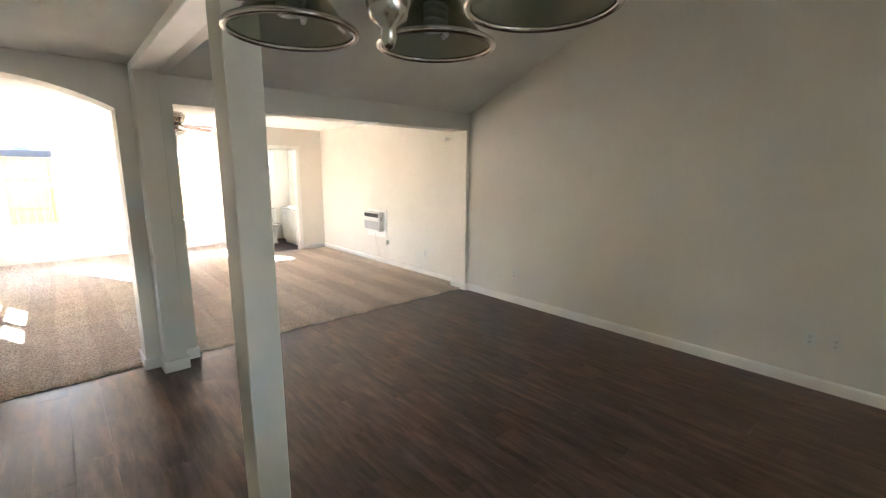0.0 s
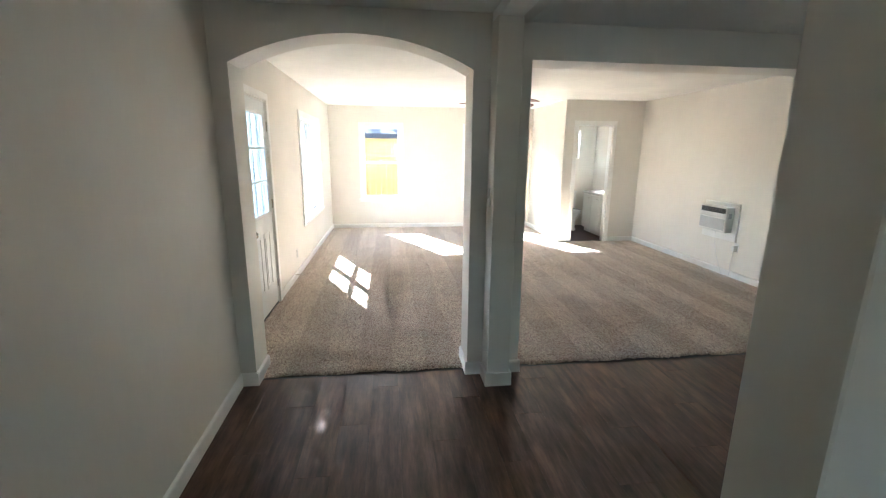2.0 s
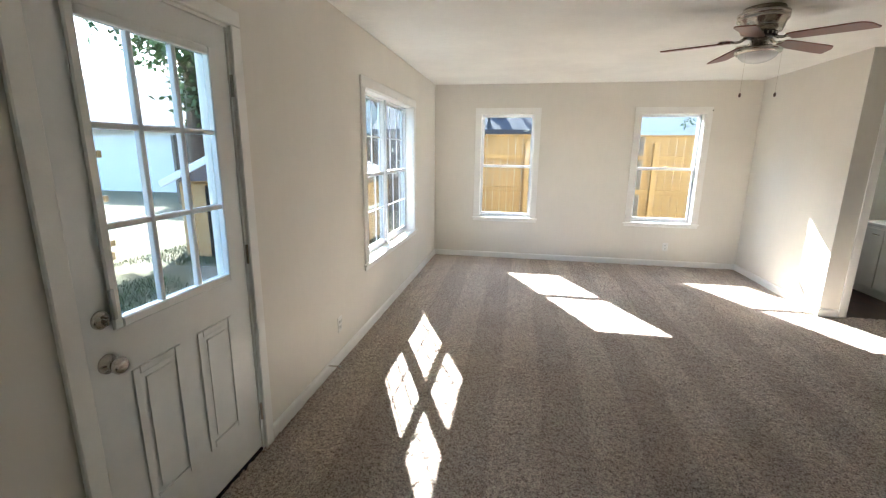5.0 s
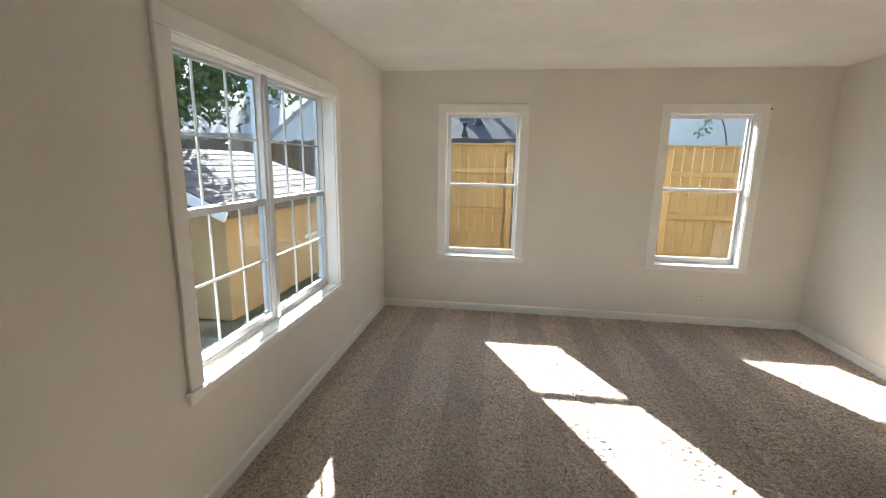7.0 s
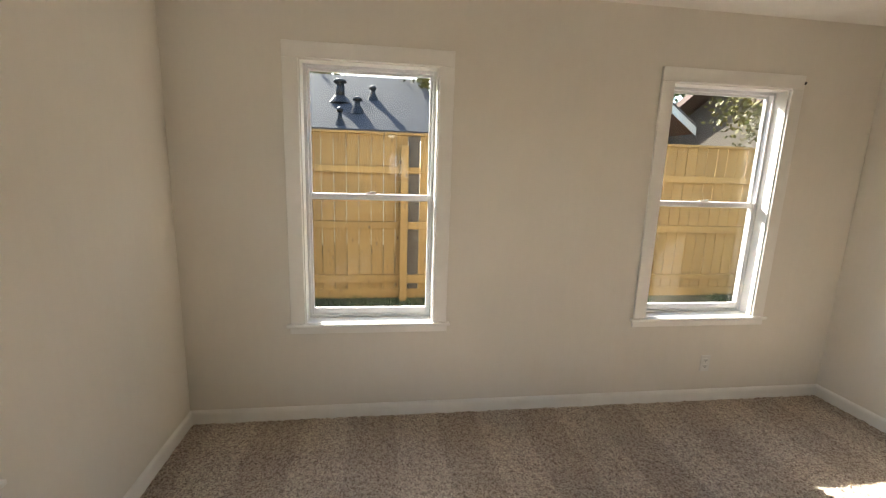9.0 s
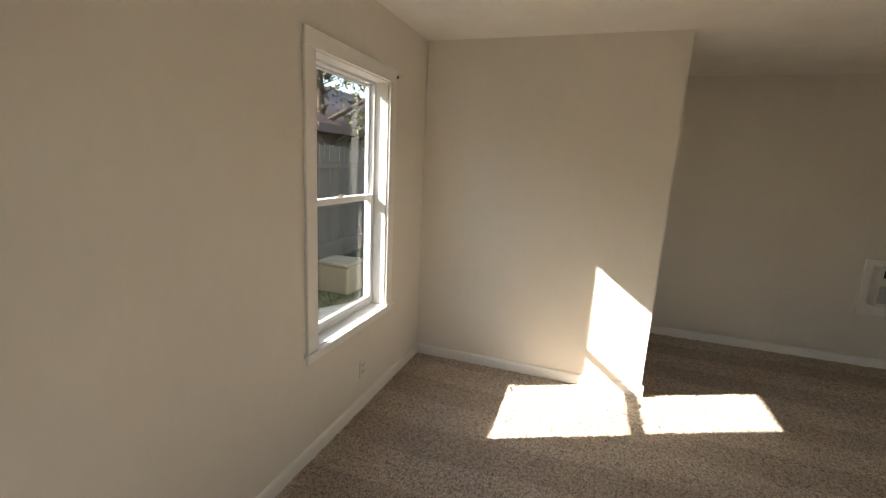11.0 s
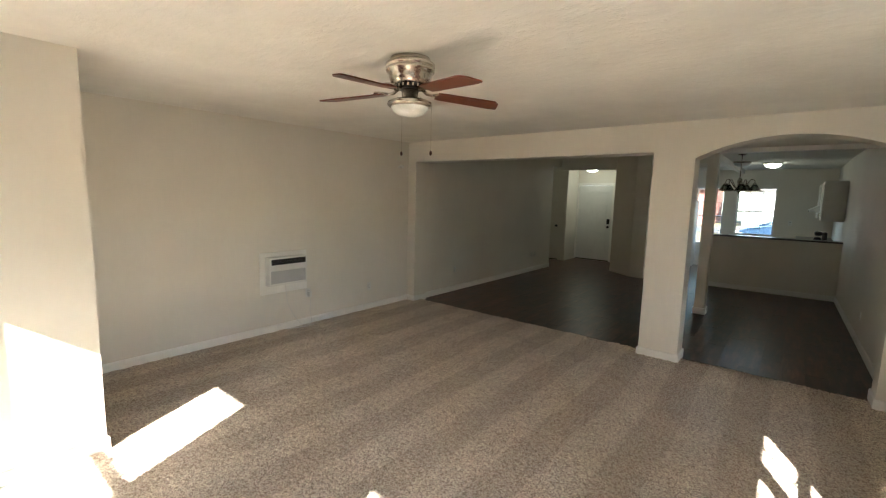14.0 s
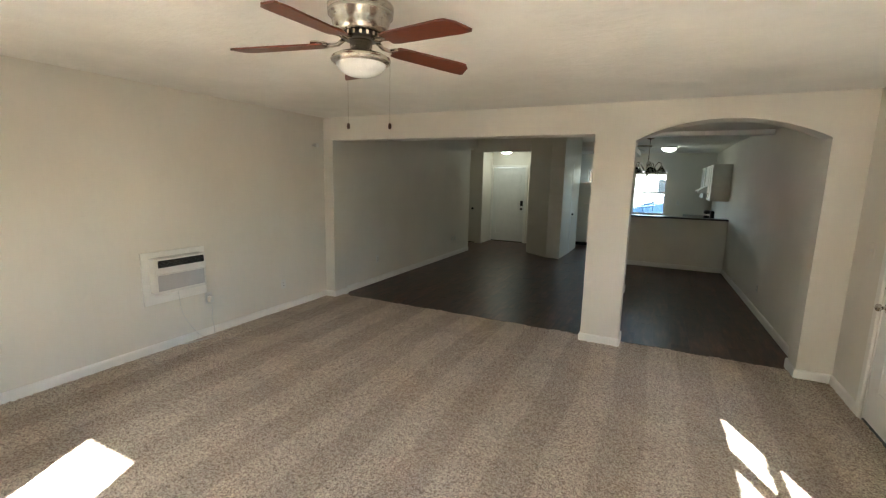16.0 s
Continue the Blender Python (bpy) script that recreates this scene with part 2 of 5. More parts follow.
RUSTROOF = plain("rusty_metal_roof", (0.16, 0.10, 0.085), 0.7, 0.2, scale=3, vary=0.45, bump=0.3, fine=30, stretch=(6, 1, 1))
CONCRETE = plain("concrete", (0.33, 0.32, 0.28), 0.9, scale=2.5, vary=0.2, bump=0.4, fine=80, dist=0.003)
OLDCONC = plain("old_concrete", (0.23, 0.20, 0.14), 0.95, scale=6, vary=0.35, bump=0.6, fine=50, dist=0.006)
SOIL = plain("lawn_soil", (0.13, 0.115, 0.055), 0.95, scale=1.4, vary=0.5, bump=0.6, fine=45, dist=0.02)
GRASS = plain("grass_blade", (0.05, 0.085, 0.02), 0.7, scale=2, vary=0.5, bump=0.0)
BARK = plain("bark", (0.12, 0.085, 0.06), 0.95, scale=14, vary=0.5, bump=0.9, fine=40, dist=0.02, stretch=(3, 3, 0.6))
LEAF = plain("leaf", (0.065, 0.11, 0.025), 0.6, scale=3, vary=0.6, bump=0.0)
LEAF_Y = plain("leaf_autumn", (0.20, 0.17, 0.03), 0.6, scale=3, vary=0.6, bump=0.0)
CARPAINT = plain("car_paint_blue", (0.025, 0.05, 0.09), 0.2, 0.4, vary=0.05, bump=0.0)
RUBBER = plain("rubber", (0.02, 0.02, 0.02), 0.8)
DARKGLASS = plain("dark_glass", (0.02, 0.025, 0.03), 0.08, vary=0.1, bump=0.0)
ASPHALT = plain("asphalt", (0.06, 0.06, 0.06), 0.9, scale=3, vary=0.25, bump=0.5, fine=90, dist=0.004)
BRICKP = plain("red_brick_paint", (0.20, 0.085, 0.07), 0.85, scale=5, vary=0.25, bump=0.4, fine=40)
CORD = plain("cord_white", (0.72, 0.71, 0.68), 0.5, vary=0.04)
MIRROR = plain("mirror_silver", (0.85, 0.86, 0.86), 0.03, 1.0, vary=0.01, bump=0.0)


# ---- mesh helpers ----
def link(name, bm, mat, parent=None, label="", smooth=False):
    me = bpy.data.meshes.new(name)
    bmesh.ops.recalc_face_normals(bm, faces=bm.faces)
    for f in bm.faces:
        f.smooth = smooth
    bm.to_mesh(me)
    bm.free()
    me.materials.append(mat)
    ob = new(name, me)
    ob.parent = parent
    if label:
        tagged(ob, label)
    return ob


def part(name, bm, mat, parent, label="", smooth=False):
    return link(name, bm, mat, parent, label, smooth)


def thing(name, m, label, category, group="", kind=""):
    ob = new(name)
    ob.empty_display_size = 0.1
    ob.matrix_world = m
    return tagged(ob, label, category, group, kind)


def box(bm, x0, y0, z0, x1, y1, z1, bev=0.0, seg=1):
    x0, x1, y0, y1, z0, z1 = min(x0, x1), max(x0, x1), min(y0, y1), max(y0, y1), min(z0, z1), max(z0, z1)
    vs = [bm.verts.new((x, y, z)) for z in (z0, z1) for x, y in ((x0, y0), (x1, y0), (x1, y1), (x0, y1))]
    fs = [bm.faces.new([vs[i] for i in q]) for q in ((3, 2, 1, 0), (4, 5, 6, 7), (0, 1, 5, 4), (1, 2, 6, 5), (2, 3, 7, 6), (3, 0, 4, 7))]
    if bev:
        es = list({e for f in fs for e in f.edges})
        bmesh.ops.bevel(bm, geom=es, offset=bev, segments=seg, affect='EDGES', profile=0.5)
    return bm


def boxes(*rows):
    bm = bmesh.new()
    for r in rows:
        box(bm, *r)
    return bm


def prism(bm, pts, a, b, axis="z"):
    """A polygon drawn in the plane across the axis, pushed from a to b along it."""
    def at(u, v, w):
        return {"z": (u, v, w), "y": (u, w, v), "x": (w, u, v)}[axis]
    lo = [bm.verts.new(at(u, v, a)) for u, v in pts]
    hi = [bm.verts.new(at(u, v, b)) for u, v in pts]
    n = len(pts)
    bm.faces.new(lo)
    bm.faces.new(hi[::-1])
    for i in range(n):
        bm.faces.new((lo[i], lo[(i + 1) % n], hi[(i + 1) % n], hi[i]))
    return bm


def lathe(bm, prof, n=32, c=(0, 0, 0), closed=False):
    """A profile of (radius, height) turned round the upright axis."""
    rings = []
    for r, z in prof:
        if r < 1e-5:
            rings.append([bm.verts.new((c[0], c[1], c[2] + z))])
        else:
            rings.append([bm.verts.new((c[0] + r * math.cos(2 * math.pi * i / n), c[1] + r * math.sin(2 * math.pi * i / n), c[2] + z)) for i in range(n)])
    for p, q in zip(rings, rings[1:]):
        for i in range(n):
            j = (i + 1) % n
            f = [p[i % len(p)], p[j % len(p)], q[j % len(q)], q[i % len(q)]]
            f = list(dict.fromkeys(f))
            if len(f) > 2:
                bm.faces.new(f)
    return bm


def tube(bm, pts, r, n=8, ends=True):
    """A round tube along points; r may be a list."""
    pts = [Vector(p) for p in pts]
    rings = []
    for i, p in enumerate(pts):
        d = (pts[min(i + 1, len(pts) - 1)] - pts[max(i - 1, 0)]).normalized()
        u = d.orthogonal().normalized() if i == 0 else (rings[-1][1] - d * rings[-1][1].dot(d)).normalized()
        v = d.cross(u)
        k = r[i] if isinstance(r, (list, tuple)) else r
        rings.append(([bm.verts.new(p + (u * math.cos(2 * math.pi * j / n) + v * math.sin(2 * math.pi * j / n)) * k) for j in range(n)], u))
    for (a, _), (b, _) in zip(rings, rings[1:]):
        for j in range(n):
            bm.faces.new((a[j], a[(j + 1) % n], b[(j + 1) % n], b[j]))
    if ends:
        bm.faces.new(rings[0][0][::-1])
        bm.faces.new(rings[-1][0])
    return bm


def wall(name, axis, a0, a1, b0, b1, z0, z1, holes=(), mat=None, label="smooth wall painted warm off-white"):
    """A wall along an axis with real openings (a0, a1, z0, z1) through it."""
    us = sorted({a0, a1, *[h[0] for h in holes], *[h[1] for h in holes]})
    zs = sorted({z0, z1, *[h[2] for h in holes], *[h[3] for h in holes]})
    us, zs = [u for u in us if a0 <= u <= a1], [z for z in zs if z0 <= z <= z1]

    def solid(i, j):
        if not (0 <= i < len(us) - 1 and 0 <= j < len(zs) - 1):
            return False
        u, z = (us[i] + us[i + 1]) / 2, (zs[j] + zs[j + 1]) / 2
        return not any(h[0] < u < h[1] and h[2] < z < h[3] for h in holes)
    bm = bmesh.new()
    seen = {}

    def v(u, b, z):
        k = (round(u, 4), round(b, 4), round(z, 4))
        if k not in seen:
            seen[k] = bm.verts.new((u, b, z) if axis == "x" else (b, u, z))
        return seen[k]
    for i in range(len(us) - 1):
        for j in range(len(zs) - 1):
            if not solid(i, j):
                continue
            u, w, p, q = us[i], us[i + 1], zs[j], zs[j + 1]
            bm.faces.new((v(u, b0, p), v(w, b0, p), v(w, b0, q), v(u, b0, q)))
            bm.faces.new((v(u, b1, p), v(u, b1, q), v(w, b1, q), v(w, b1, p)))
            if not solid(i - 1, j):
                bm.faces.new((v(u, b0, p), v(u, b0, q), v(u, b1, q), v(u, b1, p)))
            if not solid(i + 1, j):
                bm.faces.new((v(w, b0, p), v(w, b1, p), v(w, b1, q), v(w, b0, q)))
            if not solid(i, j - 1):
                bm.faces.new((v(u, b0, p), v(u, b1, p), v(w, b1, p), v(w, b0, p)))
            if not solid(i, j + 1):
                bm.faces.new((v(u, b0, q), v(w, b0, q), v(w, b1, q), v(u, b1, q)))
    return tagged(link(name, bm, mat or WALL), label, "wall", kind="structure")

# ---- structure ----
H = 2.45          # living room ceiling
YF, YD0, YD1 = 6.235, 0.0, 0.265   # far wall, both faces of the dividing wall
XR, XD = 5.605, 5.50               # right walls of living and dining room
XB, YB = 4.185, 4.49               # corner of the bathroom block
T = 0.16
W1 = (0.665, 1.403, 0.608, 2.052)
W2 = (2.784, 3.556, 0.608, 2.052)
W3 = (3.330, 4.930, 0.605, 2.020)
D1 = (0.885, 1.705, -0.01, 2.045)
BD = (4.415, 5.050, -0.01, 2.045)

wall("wall_far", "x", -T, XR + T, YF, YF + T, -0.1, H + 0.1, [W1, W2, (4.75, 5.25, 1.45, 2.05)])
wall("wall_left", "y", YD1, YF - 0.001, -T, 0, -0.1, H + 0.1, [W3, D1])
wall("wall_right", "y", YD1 - 0.002, YF - 0.001, XR, XR + T, -0.1, H + 0.1)
wall("wall_bath_side", "y", YB, YF - 0.002, XB, XB + 0.11, -0.02, H + 0.02)
wall("wall_bath_front", "x", XB + 0.1095, XR - 0.002, YB, YB + 0.11, -0.02, H + 0.02, [BD])

# dividing wall: one arch, one wide opening, both down to the floor
AX0, AX1, AZ, AR = 0.255, 1.727, 2.085, 0.182
OX0, OX1, OZ = 2.108, 5.452, 2.155
pts = [(-T, -0.05), (AX0, -0.05), (AX0, AZ)]
half, mid = (AX1 - AX0) / 2, (AX0 + AX1) / 2
rad = (half * half + AR * AR) / (2 * AR)
a0 = math.asin(half / rad)
for i in range(1, 32):
    a = -a0 + 2 * a0 * i / 32
    pts.append((mid + rad * math.sin(a), AZ + AR - rad + rad * math.cos(a)))
pts += [(AX1, AZ), (AX1, -0.05), (OX0, -0.05), (OX0, OZ), (OX1, OZ), (OX1, -0.05), (XR + T, -0.05), (XR + T, 3.0), (-T, 3.0)]
tagged(link("wall_divider", prism(bmesh.new(), pts, YD0, YD1, "y"), WALL), "off-white dividing wall with an arched and a wide square opening", "wall", kind="structure")

# dining room, hall and kitchen
KY = -8.0
HC = 2.43
bm = prism(bmesh.new(), [(-T, 0.001), (0.15, 0.001), (0.24, -4.86), (0.24, KY), (-T, KY)], -0.1, 2.6)
tagged(link("wall_dining_left", bm, WALL), "long plain off-white wall beside the kitchen and dining room", "wall", kind="structure")
wall("wall_dining_right", "y", -4.62, 0.001, XD, XD + T, -0.1, 4.2)
wall("wall_side_passage", "x", XD + T - 0.002, 7.0, -4.62 - 0.002, -4.51, -0.05, 2.6)
wall("wall_passage_end", "y", -6.0, -4.6, 7.0, 7.12, -0.05, 2.6)
wall("wall_closet", "x", 5.67, 7.0, -6.02, -5.90, -0.05, 2.6)
wall("wall_hall_right", "y", -6.60, -6.015, 5.67, 5.79, -0.05, 2.6)
wall("wall_front", "x", 4.3, 5.9, -6.76, -6.60, -0.1, 4.2, [(4.72, 5.63, -0.01, 2.03)])
wall("wall_hall_header", "x", 4.2, 5.66, -5.30, -5.18, 2.35, 4.2)
wall("wall_passage_header", "y", -5.95, -4.62, 5.56, 5.66, 2.43, 4.2)
bm = prism(bmesh.new(), [(4.20, -5.15), (3.63, -4.70), (3.33, -4.655), (3.30, -5.62), (3.30, -6.60), (4.52, -6.60), (4.25, -5.30)], -0.02, 4.0)
tagged(link("wall_closet_block", bm, WALL), "off-white closet block with a slanted corner", "wall", kind="structure")
wall("wall_hall_back", "x", 3.56, 4.4, -6.90, -6.78, -0.1, 4.2)
KW1 = (1.30, 2.10, 0.84, 2.045)
KW2 = (2.36, 3.30, 0.53, 2.045)
wall("wall_kitchen_back", "x", -T, 3.6, KY - T, KY, -0.1, 2.8, [KW1, KW2])
wall("wall_kitchen_right", "y", KY, -6.79, 3.55, 3.67, -0.1, 2.8)
wall("wall_half", "x", 0.232, 2.16, -4.97, -4.86, -0.02, 1.0, label="half-height off-white wall under a dark bar top")
wall("wall_kitchen_soffit", "y", -8.0, 0.0005, 1.99, 2.07, 2.37, 4.2)


def ceiling(name, pts, z, thick=0.1, mat=None):
    bm = prism(bmesh.new(), pts, z, z + thick)
    return tagged(link(name, bm, mat or CEIL), "hand-trowelled ceiling painted pale cream", "ceiling", kind="structure")


ceiling("ceiling_living", [(-T, YD1 - 0.005), (XR + T, YD1 - 0.005), (XR + T, YF + T), (-T, YF + T)], H)
ceiling("ceiling_dining_bay", [(0.0, -2.30), (1.992, -2.30), (1.992, 0.0), (0.0, 0.0)], 2.415)
ceiling("ceiling_kitchen", [(0.0, KY - T), (3.66, KY - T), (3.66, -6.78), (1.994, -6.78), (1.994, -2.30), (0.0, -2.30)], 2.47)
ceiling("ceiling_hall", [(4.2, -6.7), (7.1, -6.7), (7.1, -4.5), (5.67, -4.5), (5.67, -5.3), (4.2, -5.3)], 2.45)
bm = prism(bmesh.new(), [(0.0, 2.375), (-3.2, 3.655), (-6.9, 2.65), (-6.9, 2.75), (-3.2, 3.755), (0.0, 2.475)], 2.07, 7.1, "x")
tagged(link("ceiling_vault", bm, CEIL), "sloping vaulted ceiling painted pale cream", "ceiling", kind="structure")
wall("wall_kitchen_gable", "x", 2.06, 3.7, -6.90, -6.784, 2.47, 4.2)

# floors
tagged(link("floor_slab", boxes((-T, KY - T, -0.30, 7.2, YF + T, -0.022)), CONCRETE), "concrete slab under the floors", "floor", kind="structure")
# black base: dark plank joints, and painted shade in the gap before the carpet
floor_dining = tagged(link("floor_dining", boxes((0.05, KY, -0.0215, 7.0, 0.30, -0.017)), BLACK_PL), "dark brown wood-look vinyl plank floor", "floor", kind="structure")
tagged(link("floor_bath", boxes((XB + 0.11, YB + 0.03, -0.021, XR, YF, 0.0)), PLANK), "dark wood-look bathroom floor", "floor", kind="structure")


def carpet():
    """Cut pile: a fine sheet whose tufts stand uneven."""
    rng = np.random.default_rng(4)
    s = 0.0115
    nx, ny = int((XR + 0.0) / s), int((YF - 0.0) / s)
    xs, ys = np.linspace(0.0, XR, nx), np.linspace(0.10, YF, ny)
    gx, gy = np.meshgrid(xs, ys)
    z = rng.uniform(-0.002, 0.008, gx.shape)
    k = rng.random(gx.shape)
    z += np.where(k > 0.9, 0.003, 0) - np.where(k < 0.10, 0.006, 0)
    clump = rng.uniform(-0.0015, 0.0015, (ny // 3 + 1, nx // 3 + 1)).repeat(3, 0).repeat(3, 1)
    z += clump[:ny, :nx]
    # the vacuum cleaner has laid the pile over, forth and back along the room
    lean = np.tanh(-3.0 * np.cos(2 * math.pi * gx / 0.52))
    gx = gx + rng.uniform(-0.005, 0.005, gx.shape)
    gy = gy + rng.uniform(-0.005, 0.005, gx.shape) - lean * 0.8 * (z + 0.006)
    gy[0, :] += rng.uniform(-0.008, 0.004, nx)
    z[0, :] = -0.014
    z[1, :] += 0.004
    bath = (gx > XB + 0.1) & (gy > YB + 0.03)
    z[bath] -= 0.03
    verts = np.stack([gx, gy, z], -1).reshape(-1, 3)
    i = np.arange(nx * ny).reshape(ny, nx)
    faces = np.stack([i[:-1, :-1], i[:-1, 1:], i[1:, 1:], i[1:, :-1]], -1).reshape(-1, 4)
    me = bpy.data.meshes.new("floor_carpet")
    me.from_pydata(verts.tolist(), [], faces.tolist())
    me.materials.append(CARPET)
    me.polygons.foreach_set("use_smooth", [True] * len(faces))
    return tagged(new("floor_carpet", me), "brown-beige cut-pile carpet with vacuum strokes", "carpet", kind="structure")


carpet()


# beam, column and pilaster
def post(name, x0, y0, x1, y1, z1, label, base=True):
    ob = thing(name, pose((x0 + x1) / 2, (y0 + y1) / 2, 0), label, "column", kind="structure")
    hx, hy = (x1 - x0) / 2, (y1 - y0) / 2
    part("shaft", boxes((-hx, -hy, -0.015, hx, hy, z1, 0.004)), WALL, ob)
    if base:
        bm = bmesh.new()
        prism(bm, [(-hx - 0.014, -hy - 0.014), (hx + 0.014, -hy - 0.014), (hx + 0.014, hy + 0.014), (-hx - 0.014, hy + 0.014)], -0.013, 0.085)
        part("base_trim", bm, TRIM, ob)
    return ob


post("column", 1.835, -2.365, 1.974, -2.190, 2.36, "square off-white boxed column under the beam corner")
ob = thing("pilaster", pose(1.915, -0.09, 0), "off-white boxed half post against the dividing wall", "column", kind="structure")
part("shaft", boxes((-0.078, -0.088, -0.015, 0.078, 0.0885, 2.36, 0.004)), WALL, ob)
part("base_trim", prism(bmesh.new(), [(-0.093, -0.103), (0.093, -0.103), (0.093, 0.075), (-0.093, 0.075)], -0.013, 0.085), TRIM, ob)
tagged(link("beam_long", boxes((1.838, -2.345, 2.355, 1.9885, -0.003, 2.44, 0.004)), TRIM), "white boxed ceiling beam from pilaster to column", "beam", kind="structure")
tagged(link("beam_cross", boxes((0.16, -2.345, 2.352, 1.836, -2.190, 2.50, 0.004)), TRIM), "white boxed ceiling beam from column to wall", "beam", kind="structure")


# unseen eave, added and sized to shorten the sun patches indoors
tagged(link("added_eave_side", boxes((-0.60, -8.1, 2.40, -T - 0.001, 6.4, 2.56)), TRIM), "unseen white boxed eave added to cut the sun on the side wall", "eave", kind="structure")
# added above the kitchen windows, never seen, to hold back sky light
tagged(link("added_eave_front", boxes((-0.16, -9.1, 2.30, 4.0, KY - T - 0.001, 2.46)), TRIM), "unseen white boxed eave added to dim the front windows", "eave", kind="structure")

# baseboards
BASE = [(0, -0.010), (0.014, -0.010), (0.014, 0.066), (0.011, 0.078), (0.006, 0.084), (0.0, 0.088)]


def baseboard(p, q, name="baseboard"):
    """A moulded board along p to q, on the left-hand side of that way."""
    p, q = Vector((*p, 0)), Vector((*q, 0))
    d = (q - p).normalized()
    n = Vector((-d.y, d.x, 0))
    bm = bmesh.new()
    ra = [bm.verts.new(p + n * (u + 0.0015) + Vector((0, 0, v - 0.004))) for u, v in BASE]
    rb = [bm.verts.new(q + n * (u + 0.0015) + Vector((0, 0, v - 0.004))) for u, v in BASE]
    for i in range(len(BASE)):
        j = (i + 1) % len(BASE)
        bm.faces.new((ra[i], ra[j], rb[j], rb[i]))
    bm.faces.new(ra[::-1])
    bm.faces.new(rb)
    return tagged(link(name, bm, TRIM), "white moulded baseboard along the wall", "baseboard", kind="structure")


for p, q in [((0, YF), (0, 1.775)), ((0, 0.815), (0, YD1)), ((XB, YF), (0, YF)), ((XB, YB - 0.014), (XB, YF)), ((4.345, YB), (XB - 0.014, YB)), ((XR, YB), (5.12, YB)),
             ((XR, YD1), (XR, YB)), ((OX1 - 0.014, YD1), (XR, YD1)), ((OX1, YD0 - 0.014), (OX1, YD1 + 0.014)), ((AX1, YD1), (OX0, YD1)), ((0, YD1), (AX0 + 0.014, YD1)),
             ((AX0, YD1 + 0.014), (AX0, -0.014)), ((AX1, -0.014), (AX1, YD1 + 0.014)), ((OX0, YD1 + 0.014), (OX0, -0.014)),
             ((AX0 + 0.014, 0), (0.15, 0)), ((1.822, 0), (AX1 - 0.014, 0)), ((OX0 + 0.014, 0), (2.008, 0)), ((XD, 0), (OX1 - 0.014, 0)),
             ((0.15, 0), (0.24, -4.86)), ((XD, -4.62), (XD, 0)), ((0.24, -4.86), (2.17, -4.86)), ((7.0, -5.9), (5.66, -5.9)), ((5.67, -5.9), (5.67, -6.6)),
             ((4.20, -5.15), (3.63, -4.70)), ((3.63, -4.70), (3.33, -4.655))]:
    baseboard(p, q)


